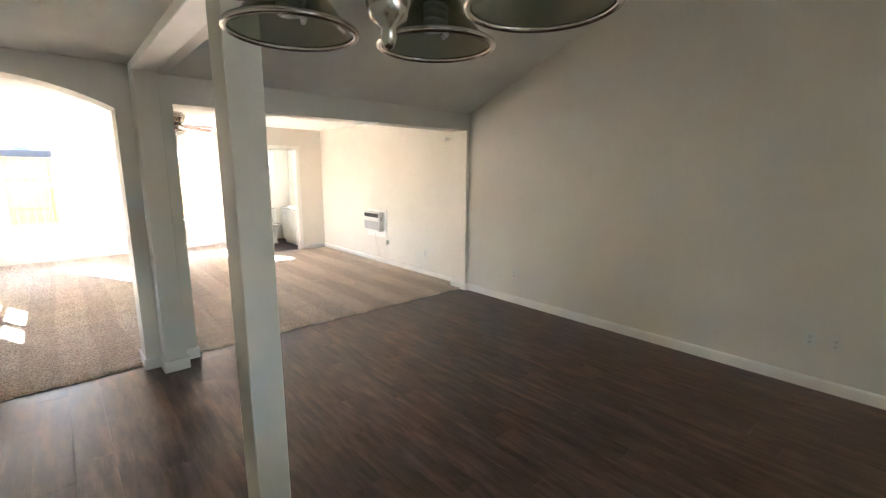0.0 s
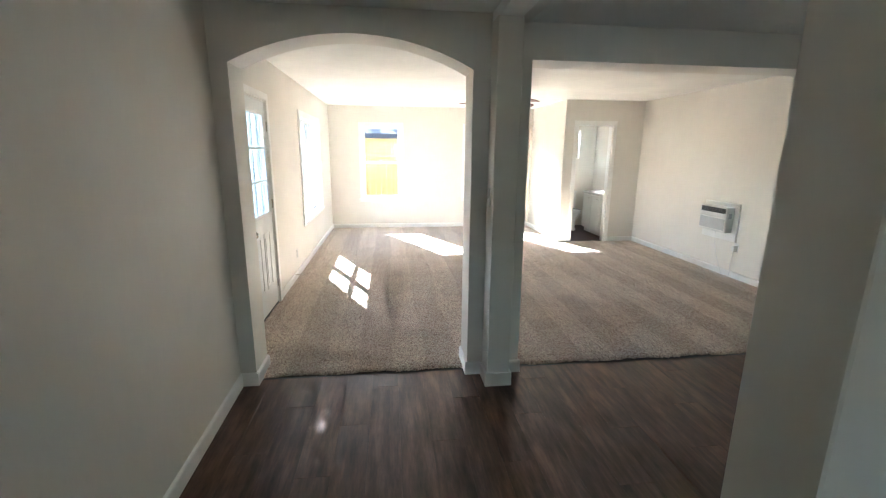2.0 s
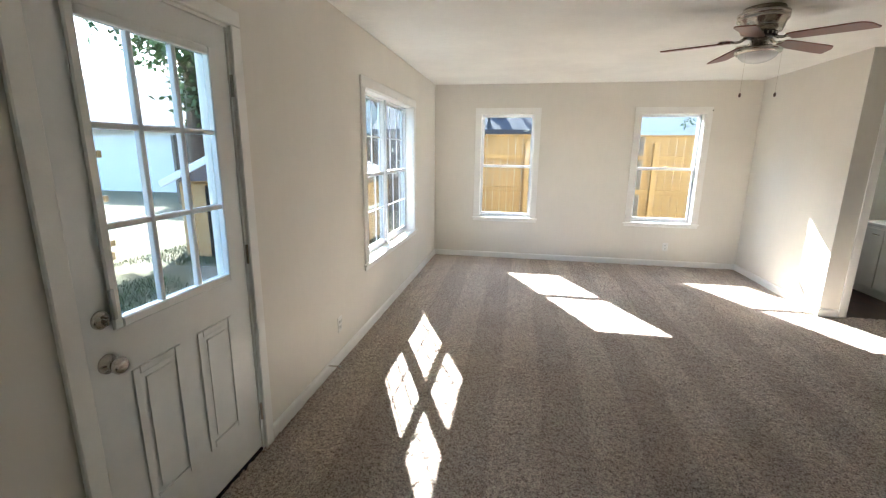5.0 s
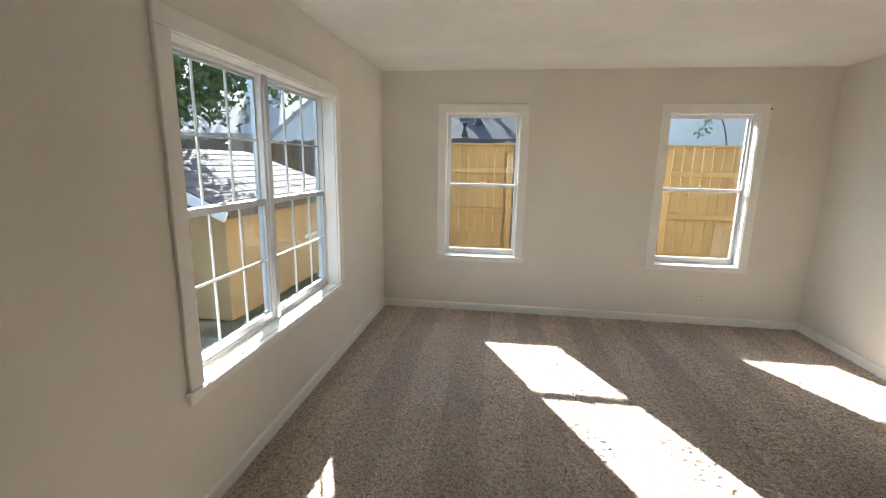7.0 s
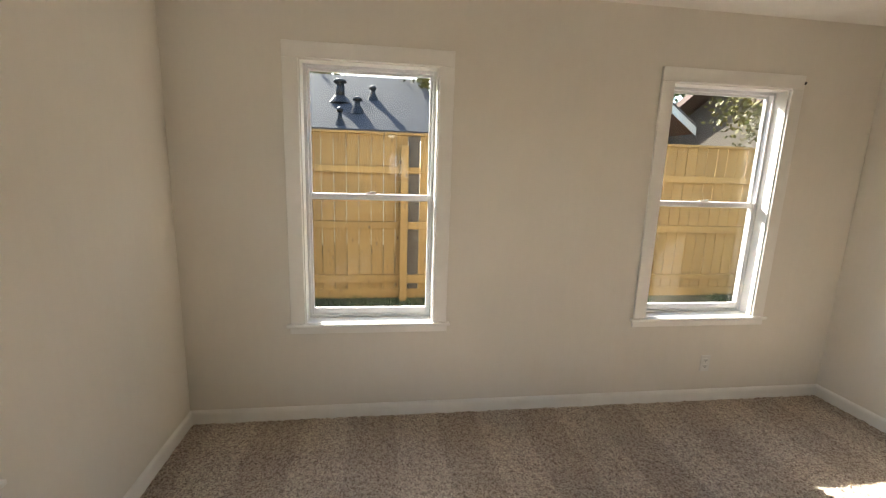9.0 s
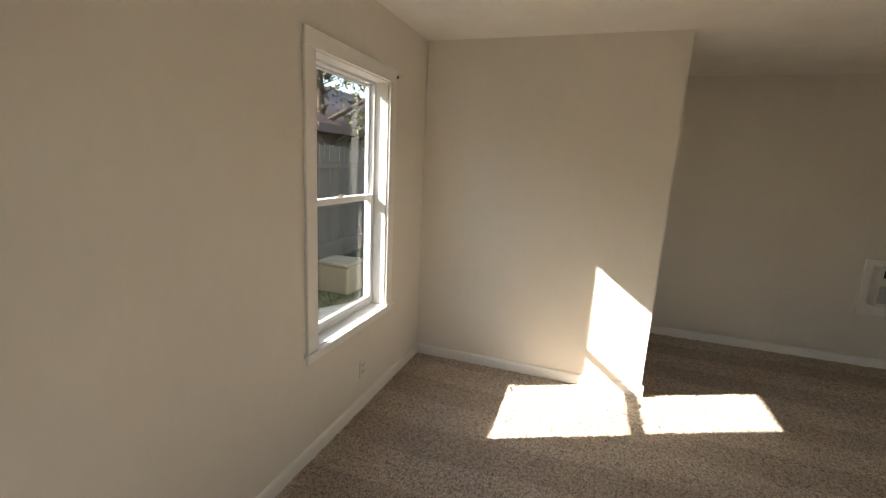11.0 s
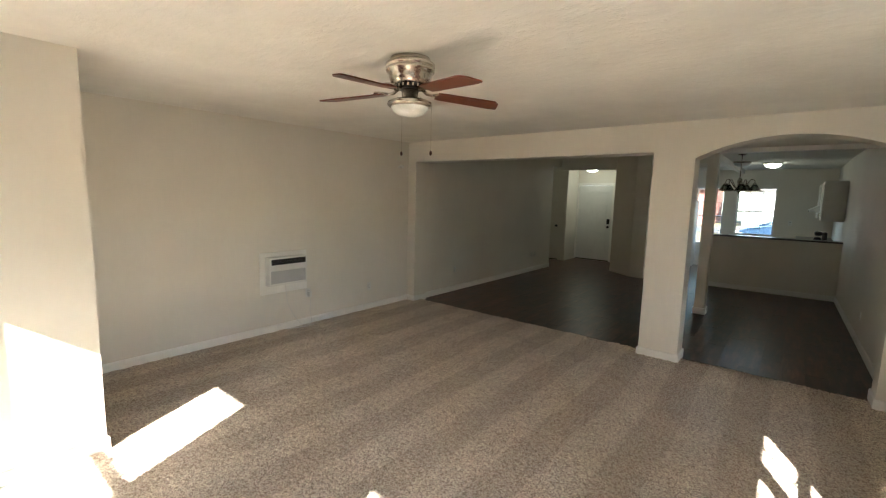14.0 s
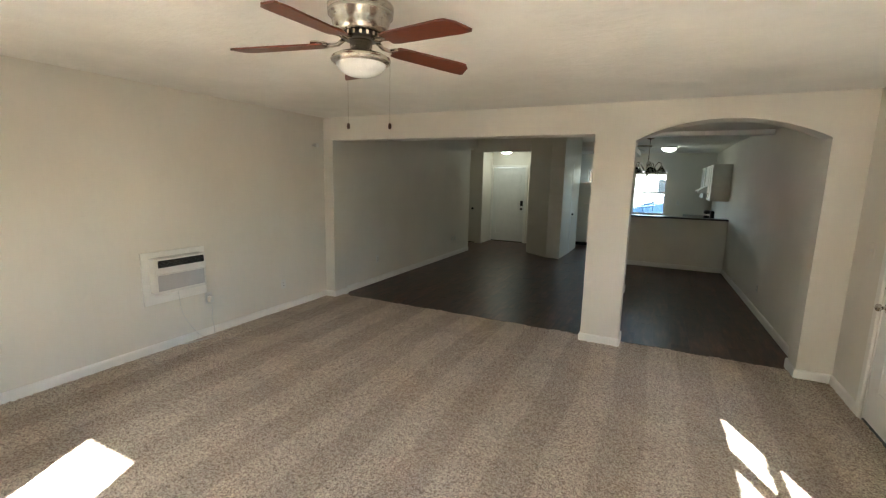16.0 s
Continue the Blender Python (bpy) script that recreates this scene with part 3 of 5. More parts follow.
# windows: x along the wall, y outwards, z up
def window(name, m, w, z0, z1, depth, label, cols=0, double=False, casing=True, lock=True):
    ob = thing(name, m, label, "window", kind="structure")
    cw = 0.082
    if casing:
        part("casing_head", boxes((-cw, -0.018, z1, w + cw, 0.0, z1 + cw, 0.003)), TRIM, ob)
        for k in (0, 1):
            x0 = -cw if k == 0 else w
            part("casing_side", boxes((x0, -0.0175, z0 - 0.002, x0 + cw, 0.0, z1 - 0.0005, 0.003)), TRIM, ob)
        part("window_sill", boxes((-cw - 0.022, -0.032, z0 - 0.022, w + cw + 0.022, 0.0, z0 - 0.003, 0.005), (0.002, -0.001, z0 - 0.02, w - 0.002, depth, z0 + 0.001)), TRIM, ob, "white painted window sill")
        part("apron", boxes((-cw - 0.004, -0.016, z0 - 0.062, w + cw + 0.004, 0.0, z0 - 0.0225, 0.003)), TRIM, ob)
    # jamb lining
    part("jamb", boxes((0, 0.0005, z0, 0.006, depth, z1), (w - 0.006, 0.0005, z0, w, depth, z1), (0.006, 0.0005, z1 - 0.006, w - 0.006, depth, z1)), TRIM, ob)
    units = [(0.006, w / 2 - 0.02), (w / 2 + 0.02, w - 0.006)] if double else [(0.006, w - 0.006)]
    if double:
        part("mullion", boxes((w / 2 - 0.02, depth - 0.035, z0, w / 2 + 0.02, depth + 0.04, z1 - 0.006, 0.003)), ALU, ob)
    zm = (z0 + z1) / 2 + 0.005
    fr = 0.017
    for a, b in units:
        part("window_frame", boxes((a, depth - 0.02, z0 + 0.002, a + fr, depth + 0.04, z1 - 0.006, 0.002), (b - fr, depth - 0.02, z0 + 0.002, b, depth + 0.04, z1 - 0.006, 0.002),
                                   (a + fr, depth - 0.02, z1 - 0.006 - fr, b - fr, depth + 0.04, z1 - 0.006, 0.002), (a + fr, depth - 0.02, z0 + 0.002, b - fr, depth + 0.04, z0 + 0.002 + fr, 0.002)), VINYL, ob)
        for up in (0, 1):
            y0 = depth + 0.012 if up else depth - 0.015
            lo, hi = (zm - 0.016, z1 - 0.006 - fr) if up else (z0 + 0.002 + fr, zm + 0.018)
            s, bot = 0.013, 0.040
            lr = bot if not up else 0.034
            tr = 0.014 if up else 0.034
            sash = part("upper_sash" if up else "lower_sash", boxes((a + fr, y0, lo, a + fr + s, y0 + 0.026, hi, 0.002), (b - fr - s, y0, lo, b - fr, y0 + 0.026, hi, 0.002),
                        (a + fr + s, y0, lo, b - fr - s, y0 + 0.026, lo + lr, 0.002), (a + fr + s, y0, hi - tr, b - fr - s, y0 + 0.026, hi, 0.002)), ALU if double else VINYL, ob)
            pane = part("pane", boxes((a + fr + s - 0.004, y0 + 0.011, lo + lr - 0.004, b - fr - s + 0.004, y0 + 0.015, hi - tr + 0.004)), GLASS_DIM, ob)
            # casts no shadow, so the dimming tint leaves the sunlight whole
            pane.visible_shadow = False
            if cols:
                gx0, gx1, gz0, gz1 = a + fr + s, b - fr - s, lo + lr, hi - tr
                for i in range(1, cols):
                    x = gx0 + (gx1 - gx0) * i / cols
                    part("muntin", boxes((x - 0.006, y0 + 0.0005, gz0, x + 0.006, y0 + 0.0105, gz1, 0.002)), VINYL, sash)
                z = (gz0 + gz1) / 2
                part("muntin", boxes((gx0, y0 + 0.001, z - 0.006, gx1, y0 + 0.010, z + 0.006, 0.002)), VINYL, sash)
        if lock:
            x = (a + b) / 2
            part("sash_lock", boxes((x - 0.03, depth - 0.006, zm + 0.0185, x + 0.03, depth + 0.016, zm + 0.026, 0.002), (x - 0.008, depth - 0.016, zm + 0.026, x + 0.028, depth - 0.002, zm + 0.034, 0.002)), NICKEL, ob, "small metal sash lock")
    return ob


window("window_1", pose(W1[0], YF, 0), W1[1] - W1[0], W1[2], W1[3], 0.105, "white single-hung window facing a pine fence")
window("window_2", pose(W2[0], YF, 0), W2[1] - W2[0], W2[2], W2[3], 0.105, "white single-hung window beside the bathroom block")
window("window_3", pose(0, W3[0], 0, 0, 0, 90), W3[1] - W3[0], W3[2], W3[3], 0.105, "wide double-hung window pair with muntin grids", cols=3, double=True)
window("window_4", pose(KW1[1], KY, 0, 0, 0, 180), KW1[1] - KW1[0], KW1[2], KW1[3], 0.08, "kitchen window with muntin grid over the sink", cols=3, casing=False)
window("window_5", pose(KW2[1], KY, 0, 0, 0, 180), KW2[1] - KW2[0], KW2[2], KW2[3], 0.08, "tall kitchen window with muntin grid", cols=3, casing=False)
window("window_6", pose(4.75, YF, 0), 0.5, 1.45, 2.05, 0.08, "small bathroom window", casing=False)


# glazed back door: x along the wall, y outwards
def back_door():
    w, h = D1[1] - D1[0], D1[3]
    ob = thing("door_1", pose(0, D1[0], 0, 0, 0, 90), "white half-glazed back door with nine lites, closed", "door", kind="structure")
    cw = 0.066
    part("casing_head", boxes((-cw, -0.02, h, w + cw, 0, h + cw, 0.004)), TRIM, ob)
    for x in (-cw, w):
        part("casing_side", boxes((x, -0.0195, -0.004, x + cw, 0, h - 0.0005, 0.004)), TRIM, ob)
    part("jamb", boxes((0, 0.0005, -0.004, 0.012, T, h - 0.012), (w - 0.012, 0.0005, -0.004, w, T, h - 0.012), (0, 0.0005, h - 0.012, w, T, h)), TRIM, ob)
    part("threshold", boxes((0.012, 0.002, -0.02, w - 0.012, T, 0.012)), BLACKM, ob, "dark metal threshold")
    # slab with the glazed hole and two sunk panels
    gx0, gx1, gz0, gz1 = 0.135, w - 0.135, 0.985, 1.905
    x0, x1, z0, z1 = 0.015, w - 0.015, 0.02, h - 0.015
    slab = part("door_slab", boxes((x0, 0.006, z0, gx0, 0.048, z1), (gx1, 0.006, z0, x1, 0.048, z1), (gx0, 0.006, z0, gx1, 0.048, gz0), (gx0, 0.006, gz1, gx1, 0.048, z1)), DOORW, ob)
    f = 0.026
    part("glazing_frame", boxes((gx0 - f, -0.008, gz0 - f, gx0 + 0.008, 0.0055, gz1 + f, 0.005), (gx1 - 0.008, -0.008, gz0 - f, gx1 + f, 0.0055, gz1 + f, 0.005),
                                (gx0 + 0.008, -0.008, gz0 - f, gx1 - 0.008, 0.0055, gz0 + 0.008, 0.005), (gx0 + 0.008, -0.008, gz1 - 0.008, gx1 - 0.008, 0.0055, gz1 + f, 0.005)), DOORW, slab)
    for i in (1, 2):
        x = gx0 + (gx1 - gx0) * i / 3
        part("muntin", boxes((x - 0.010, -0.004, gz0 + 0.008, x + 0.010, 0.022, gz1 - 0.008, 0.004)), DOORW, slab)
        z = gz0 + (gz1 - gz0) * i / 3
        part("muntin", boxes((gx0 + 0.008, -0.003, z - 0.010, gx1 - 0.008, 0.0215, z + 0.010, 0.004)), DOORW, slab)
    for i in range(3):
        for j in range(3):
            a, b = gx0 + (gx1 - gx0) * i / 3, gz0 + (gz1 - gz0) * j / 3
            pane = part("pane", boxes((a + 0.001, 0.024, b + 0.001, a + (gx1 - gx0) / 3 - 0.001, 0.028, b + (gz1 - gz0) / 3 - 0.001)), GLASS_DIM, slab)
            # sun comes in undimmed here; only the view out is tinted down
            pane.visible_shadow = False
    for a, b in ((0.15, w / 2 - 0.045), (w / 2 + 0.045, w - 0.15)):
        bm = bmesh.new()
        box(bm, a, -0.001, 0.25, a + 0.03, 0.0058, 0.80, 0.003)
        box(bm, b - 0.03, -0.001, 0.25, b, 0.0058, 0.80, 0.003)
        box(bm, a + 0.03, -0.001, 0.25, b - 0.03, 0.0058, 0.28, 0.003)
        box(bm, a + 0.03, -0.001, 0.77, b - 0.03, 0.0058, 0.80, 0.003)
        box(bm, a + 0.05, 0.001, 0.30, b - 0.05, 0.0059, 0.75, 0.002)
        part("door_panel", bm, DOORW, slab)
    kx = 0.075

    def turned(prof, x, z):
        bm = lathe(bmesh.new(), prof, 24)
        bmesh.ops.transform(bm, matrix=pose(x, 0.005, z, 90), verts=bm.verts)
        return bm
    part("door_knob", turned([(0, 0), (0.032, 0), (0.032, 0.006), (0.014, 0.012), (0.012, 0.03), (0.026, 0.04), (0.028, 0.052), (0.02, 0.062), (0, 0.064)], kx, 0.862), NICKEL, ob, "nickel door knob", True)
    part("deadbolt", turned([(0, 0), (0.03, 0), (0.03, 0.006), (0.022, 0.014), (0, 0.015)], kx, 1.01), NICKEL, ob, "nickel deadbolt", True)
    part("thumb_turn", boxes((kx - 0.004, -0.026, 0.994, kx + 0.004, -0.010, 1.026, 0.002)), NICKEL, ob)
    for z in (0.22, 1.05, 1.80):
        part("hinge", tube(bmesh.new(), [(w - 0.006, -0.004, z - 0.045), (w - 0.006, -0.004, z + 0.045)], 0.007, 10), NICKEL, ob)
    part("contact_sensor", boxes((0.018, -0.016, 1.93, 0.040, 0.0055, 2.0, 0.004)), PLASTIC, ob, "small white alarm contact")
    part("contact_sensor", boxes((-0.01, -0.034, 1.945, 0.011, -0.0205, 1.998, 0.003)), PLASTIC, ob)
    part("lock_keypad", boxes((0.10, -0.02, 1.0, 0.118, -0.0085, 1.10, 0.003)), GREY_PL, ob)


back_door()


def cased_opening():
    w, h = BD[1] - BD[0], BD[3]
    ob = thing("doorway_bath", pose(BD[0], YB, 0), "white cased doorway into the bathroom, door open", "doorway", kind="structure")
    cw = 0.066
    part("casing_head", boxes((-cw, -0.018, h, w + cw, 0, h + cw, 0.004)), TRIM, ob)
    for x in (-cw, w):
        part("casing_side", boxes((x, -0.0175, -0.004, x + cw, 0, h - 0.0005, 0.004)), TRIM, ob)
    part("jamb", boxes((0, 0.0005, -0.004, 0.014, 0.11, h - 0.014), (w - 0.014, 0.0005, -0.004, w, 0.11, h - 0.014), (0, 0.0005, h - 0.014, w, 0.11, h)), TRIM, ob)


cased_opening()

# ---- living room things ----
def ceiling_fan():
    ob = thing("ceiling_fan", pose(2.735, 3.255, H - 0.03) @ Matrix.Diagonal((1, 1, 0.91, 1)), "brushed nickel flush ceiling fan with five reddish wooden blades", "ceiling fan")
    part("mount_plate", lathe(bmesh.new(), [(0, 0.032), (0.115, 0.032), (0.12, 0.004), (0, 0.001)], 36), NICKEL, ob, "", True)
    part("housing", lathe(bmesh.new(), [(0, 0), (0.140, 0), (0.144, -0.005), (0.144, -0.022), (0.138, -0.026), (0.138, -0.032), (0.143, -0.036), (0.142, -0.050), (0.135, -0.054), (0.134, -0.060), (0.129, -0.064), (0.122, -0.095), (0.112, -0.126), (0.09, -0.132), (0, -0.132)], 48), NICKEL, ob, "banded nickel motor housing", True)
    part("flywheel", lathe(bmesh.new(), [(0, -0.1325), (0.086, -0.1325), (0.088, -0.152), (0.068, -0.160), (0, -0.161)], 36), BLACKM, ob, "dark vented ring", True)
    bm = bmesh.new()
    for i in range(20):
        a = 2 * math.pi * i / 20
        v0 = len(bm.verts)
        box(bm, 0.084, -0.005, -0.152, 0.092, 0.005, -0.135)
        bm.verts.ensure_lookup_table()
        bmesh.ops.rotate(bm, cent=(0, 0, 0), matrix=Matrix.Rotation(a, 3, 'Z'), verts=bm.verts[v0:])
    part("vent_fins", bm, NICKEL, ob)
    part("stem", lathe(bmesh.new(), [(0, -0.160), (0.048, -0.160), (0.050, -0.166), (0.048, -0.215), (0.058, -0.222), (0, -0.222)], 32), NICKEL, ob, "", True)
    part("light_rim", lathe(bmesh.new(), [(0, -0.218), (0.06, -0.219), (0.108, -0.228), (0.128, -0.240), (0.133, -0.252), (0.127, -0.264), (0.110, -0.270), (0.0, -0.262)], 48), NICKEL, ob, "", True)
    dome = [(0.110 * math.cos(a), -0.266 - 0.064 * math.sin(a)) for a in [i * math.pi / 2 / 10 for i in range(10)]] + [(0, -0.330)]
    part("light_dome", lathe(bmesh.new(), dome, 40), OPAL, ob, "white opal glass light bowl", True)
    for k in range(5):
        a = radians(FAN0 + 72 * k)
        bm = bmesh.new()
        out = [(0.165, -0.046), (0.20, -0.053), (0.50, -0.062), (0.528, -0.058), (0.558, -0.028), (0.580, 0.048), (0.573, 0.058), (0.52, 0.062), (0.20, 0.053), (0.165, 0.046)]
        prism(bm, out, -0.004, 0.004)
        tilt = Matrix.Translation((0, 0, -0.172)) @ Matrix.Rotation(radians(3.5), 4, 'Y') @ Matrix.Rotation(radians(-8.5), 4, 'X')
        bmesh.ops.transform(bm, matrix=Matrix.Rotation(a, 4, 'Z') @ tilt, verts=bm.verts)
        blade = part("blade", bm, BLADE, ob, "glossy reddish-brown wooden blade")
        bm = bmesh.new()
        tube(bm, [(0.075, 0, -0.151), (0.105, 0, -0.176), (0.135, 0, -0.181), (0.16, 0.0, -0.174)], [0.012, 0.010, 0.009, 0.008], 8)
        for s in (-1, 1):
            tube(bm, [(0.14, 0, -0.180), (0.16, s * 0.022, -0.177), (0.19, s * 0.036, -0.175), (0.215, s * 0.030, -0.174), (0.225, s * 0.012, -0.174), (0.21, s * 0.004, -0.174)], 0.007, 8)
        bmesh.ops.transform(bm, matrix=Matrix.Rotation(a, 4, 'Z'), verts=bm.verts)
        part("blade_arm", bm, NICKEL, blade, "scrolled nickel blade arm", True)
    for ang, ln in ((radians(218), 0.285), (radians(-24), 0.28)):
        x, y = 0.056 * math.cos(ang), 0.056 * math.sin(ang)
        x2, y2 = 0.128 * math.cos(ang), 0.128 * math.sin(ang)
        part("pull_chain", tube(bmesh.new(), [(x, y, -0.20), (x2, y2, -0.255), (x2, y2, -0.255 - ln)], 0.0008, 6), NICKEL, ob)
        part("chain_fob", lathe(bmesh.new(), [(0, 0), (0.006, -0.004), (0.008, -0.02), (0.005, -0.03), (0, -0.032)], 10, (x2, y2, -0.255 - ln)), BLADE_TOP, ob, "dark wooden fob", True)


FAN0 = 310.0
ceiling_fan()


def air_conditioner():
    ob = thing("air_conditioner", pose(XR, 2.40, 0.71), "white through-wall air conditioner with a black louvre strip", "air conditioner")
    part("wall_panel", boxes((-0.02, -0.305, -0.245, -0.0005, 0.305, 0.245, 0.003)), TRIM, ob, "white painted board behind the unit")
    y0, y1, z0, z1, d = -0.235, 0.245, -0.135, 0.195, -0.13
    part("body", boxes((d + 0.012, y0, z0, -0.0205, y1, z1, 0.006)), PLASTIC, ob)
    part("front_cover", boxes((d, y0 - 0.004, 0.055, d + 0.0115, y1 + 0.004, z1 + 0.004, 0.006)), PLASTIC, ob)
    part("louvre_strip", boxes((d - 0.004, y0 + 0.02, 0.112, d - 0.0003, y1 - 0.02, 0.178, 0.003)), BLACK_PL, ob, "black air outlet")
    for i in range(4):
        z = 0.120 + i * 0.014
        part("louvre", boxes((d - 0.009, y0 + 0.025, z, d - 0.0045, y1 - 0.025, z + 0.003)), BLACK_PL, ob)
    part("grille_frame", boxes((d + 0.002, y0, z0 + 0.002, d + 0.0118, y1, 0.0505, 0.004)), PLASTIC, ob)
    part("grille", boxes((d - 0.0015, y0 + 0.022, z0 + 0.03, d + 0.0018, y1 - 0.012, 0.040, 0.001)), GREY_PL, ob, "light grey intake grille")
    bm = bmesh.new()
    for i in range(19):
        z = z0 + 0.034 + i * 0.0072
        box(bm, d - 0.0032, y0 + 0.026, z, d - 0.0016, y1 - 0.016, z + 0.003)
    part("grille_slats", bm, GREY_PL, ob)
    part("control_panel", boxes((d + 0.03, y0 - 0.003, 0.05, d + 0.075, y0 - 0.0005, 0.12, 0.001)), GREY_PL, ob, "grey side control panel")
    part("badge", boxes((d - 0.002, y1 - 0.05, 0.03, d - 0.0003, y1 - 0.02, 0.045)), GREY_PL, ob)


air_conditioner()


def outlet(m, label="white duplex wall outlet", group="wall outlets", plug=False):
    ob = thing("wall_outlet", m, label, "outlet", group)
    part("cover_plate", boxes((-0.036, -0.006, -0.058, 0.036, -0.0006, 0.058, 0.003)), PLASTIC, ob)
    for z in (-0.021, 0.021):
        s = part("socket", boxes((-0.017, -0.0085, z - 0.014, 0.017, -0.0062, z + 0.014, 0.003)), PLASTIC, ob)
        part("slot", boxes((-0.008, -0.0092, z - 0.005, -0.005, -0.0086, z + 0.006), (0.005, -0.0092, z - 0.005, 0.008, -0.0086, z + 0.006), (-0.0025, -0.0092, z - 0.012, 0.0025, -0.0086, z - 0.008)), BLACK_PL, s)
    return ob


# local -y points into the room
outlet(pose(3.27, YF, 0.274))
outlet(pose(0, 2.70, 0.29, 0, 0, 90))
outlet(pose(XR, 1.06, 0.335, 0, 0, -90))
outlet(pose(XR, 2.07, 0.40, 0, 0, -90), "white wall outlet with a plugged-in cord")
outlet(pose(XD, -0.83, 0.367, 0, 0, -90))
outlet(pose(XD, -3.85, 0.376, 0, 0, -90))
outlet(pose(XD, -3.70, 0.376, 0, 0, -90), "blank white cover plate beside an outlet")
outlet(pose(0.185, -2.0, 0.33, 0, 0, 88.9))

ob = thing("light_switch", pose(1.836, -0.085, 1.295, 0, 0, -90), "white toggle light switch on the pilaster", "light switch")
part("cover_plate", boxes((-0.036, -0.006, -0.058, 0.036, -0.0006, 0.058, 0.003)), PLASTIC, ob)
part("toggle", boxes((-0.005, -0.016, -0.010, 0.005, -0.0062, 0.010, 0.002)), PLASTIC, ob)
ob = thing("wall_plate", pose(0, 0.60, 1.22, 0, 0, 90), "small white switch plate beside the back door", "light switch")
part("cover_plate", boxes((-0.036, -0.006, -0.058, 0.036, -0.0006, 0.058, 0.003)), WALL, ob)
part("toggle", boxes((-0.005, -0.014, -0.010, 0.005, -0.0062, 0.010, 0.002)), PLASTIC, ob)

# cord and plug of the air conditioner
ob = thing("power_cord", pose(XR, 2.07, 0.40), "white power cord hanging to the floor in a loose loop", "power cord")
part("plug", boxes((-0.06, -0.022, -0.045, -0.0095, 0.022, 0.025, 0.006)), PLASTIC, ob, "bulky white safety plug")
cv = [(-0.045, 0.0, -0.045), (-0.05, -0.005, -0.12), (-0.052, 0.01, -0.20), (-0.055, -0.005, -0.30), (-0.06, 0.0, -0.375), (-0.075, 0.03, -0.386), (-0.09, 0.12, -0.388), (-0.06, 0.26, -0.388), (-0.05, 0.34, -0.385),
      (-0.075, 0.30, -0.386), (-0.11, 0.16, -0.386), (-0.14, 0.05, -0.386), (-0.12, 0.0, -0.384), (-0.09, 0.06, -0.380), (-0.05, 0.16, -0.34), (-0.045, 0.30, -0.10), (-0.05, 0.335, 0.10), (-0.05, 0.34, 0.172)]


def smooth_path(pts, n=5):
    """Points eased through the given ones."""
    p = [Vector(v) for v in pts]
    out = []
    for i in range(len(p) - 1):
        a, b, c, d = p[max(i - 1, 0)], p[i], p[i + 1], p[min(i + 2, len(p) - 1)]
        for k in range(n):
            t = k / n
            out.append(0.5 * ((2 * b) + (c - a) * t + (2 * a - 5 * b + 4 * c - d) * t * t + (3 * b - a - 3 * c + d) * t ** 3))
    return out + [p[-1]]


part("cord", tube(bmesh.new(), smooth_path(cv), 0.0028, 8), CORD, ob, "", True)

ob = thing("motion_sensor", pose(XR, 0.49, 2.07), "small white alarm motion sensor high on the wall", "sensor")
part("bracket", tube(bmesh.new(), [(0, 0, 0), (-0.05, 0, 0.01)], 0.008, 8), PLASTIC, ob)
part("sensor_head", boxes((-0.10, -0.03, -0.018, -0.045, 0.03, 0.028, 0.01)), PLASTIC, ob)
ob = thing("door_stop", pose(0, 2.47, 0.075), "spring door stop on the baseboard", "door stop")
part("spring", tube(bmesh.new(), [(0.012, 0, 0), (0.085, 0, 0.004)], 0.005, 8), NICKEL, ob)
part("rubber_tip", tube(bmesh.new(), [(0.085, 0, 0.004), (0.1, 0, 0.005)], 0.008, 8), PLASTIC, ob)
ob = thing("curtain_hook", pose(3.635, YF, 2.085), "small dark hook beside the window casing", "hook")
part("hook", tube(bmesh.new(), [(0, 0, 0), (0, -0.02, 0), (0, -0.024, 0.012)], 0.006, 8), BLACKM, ob)


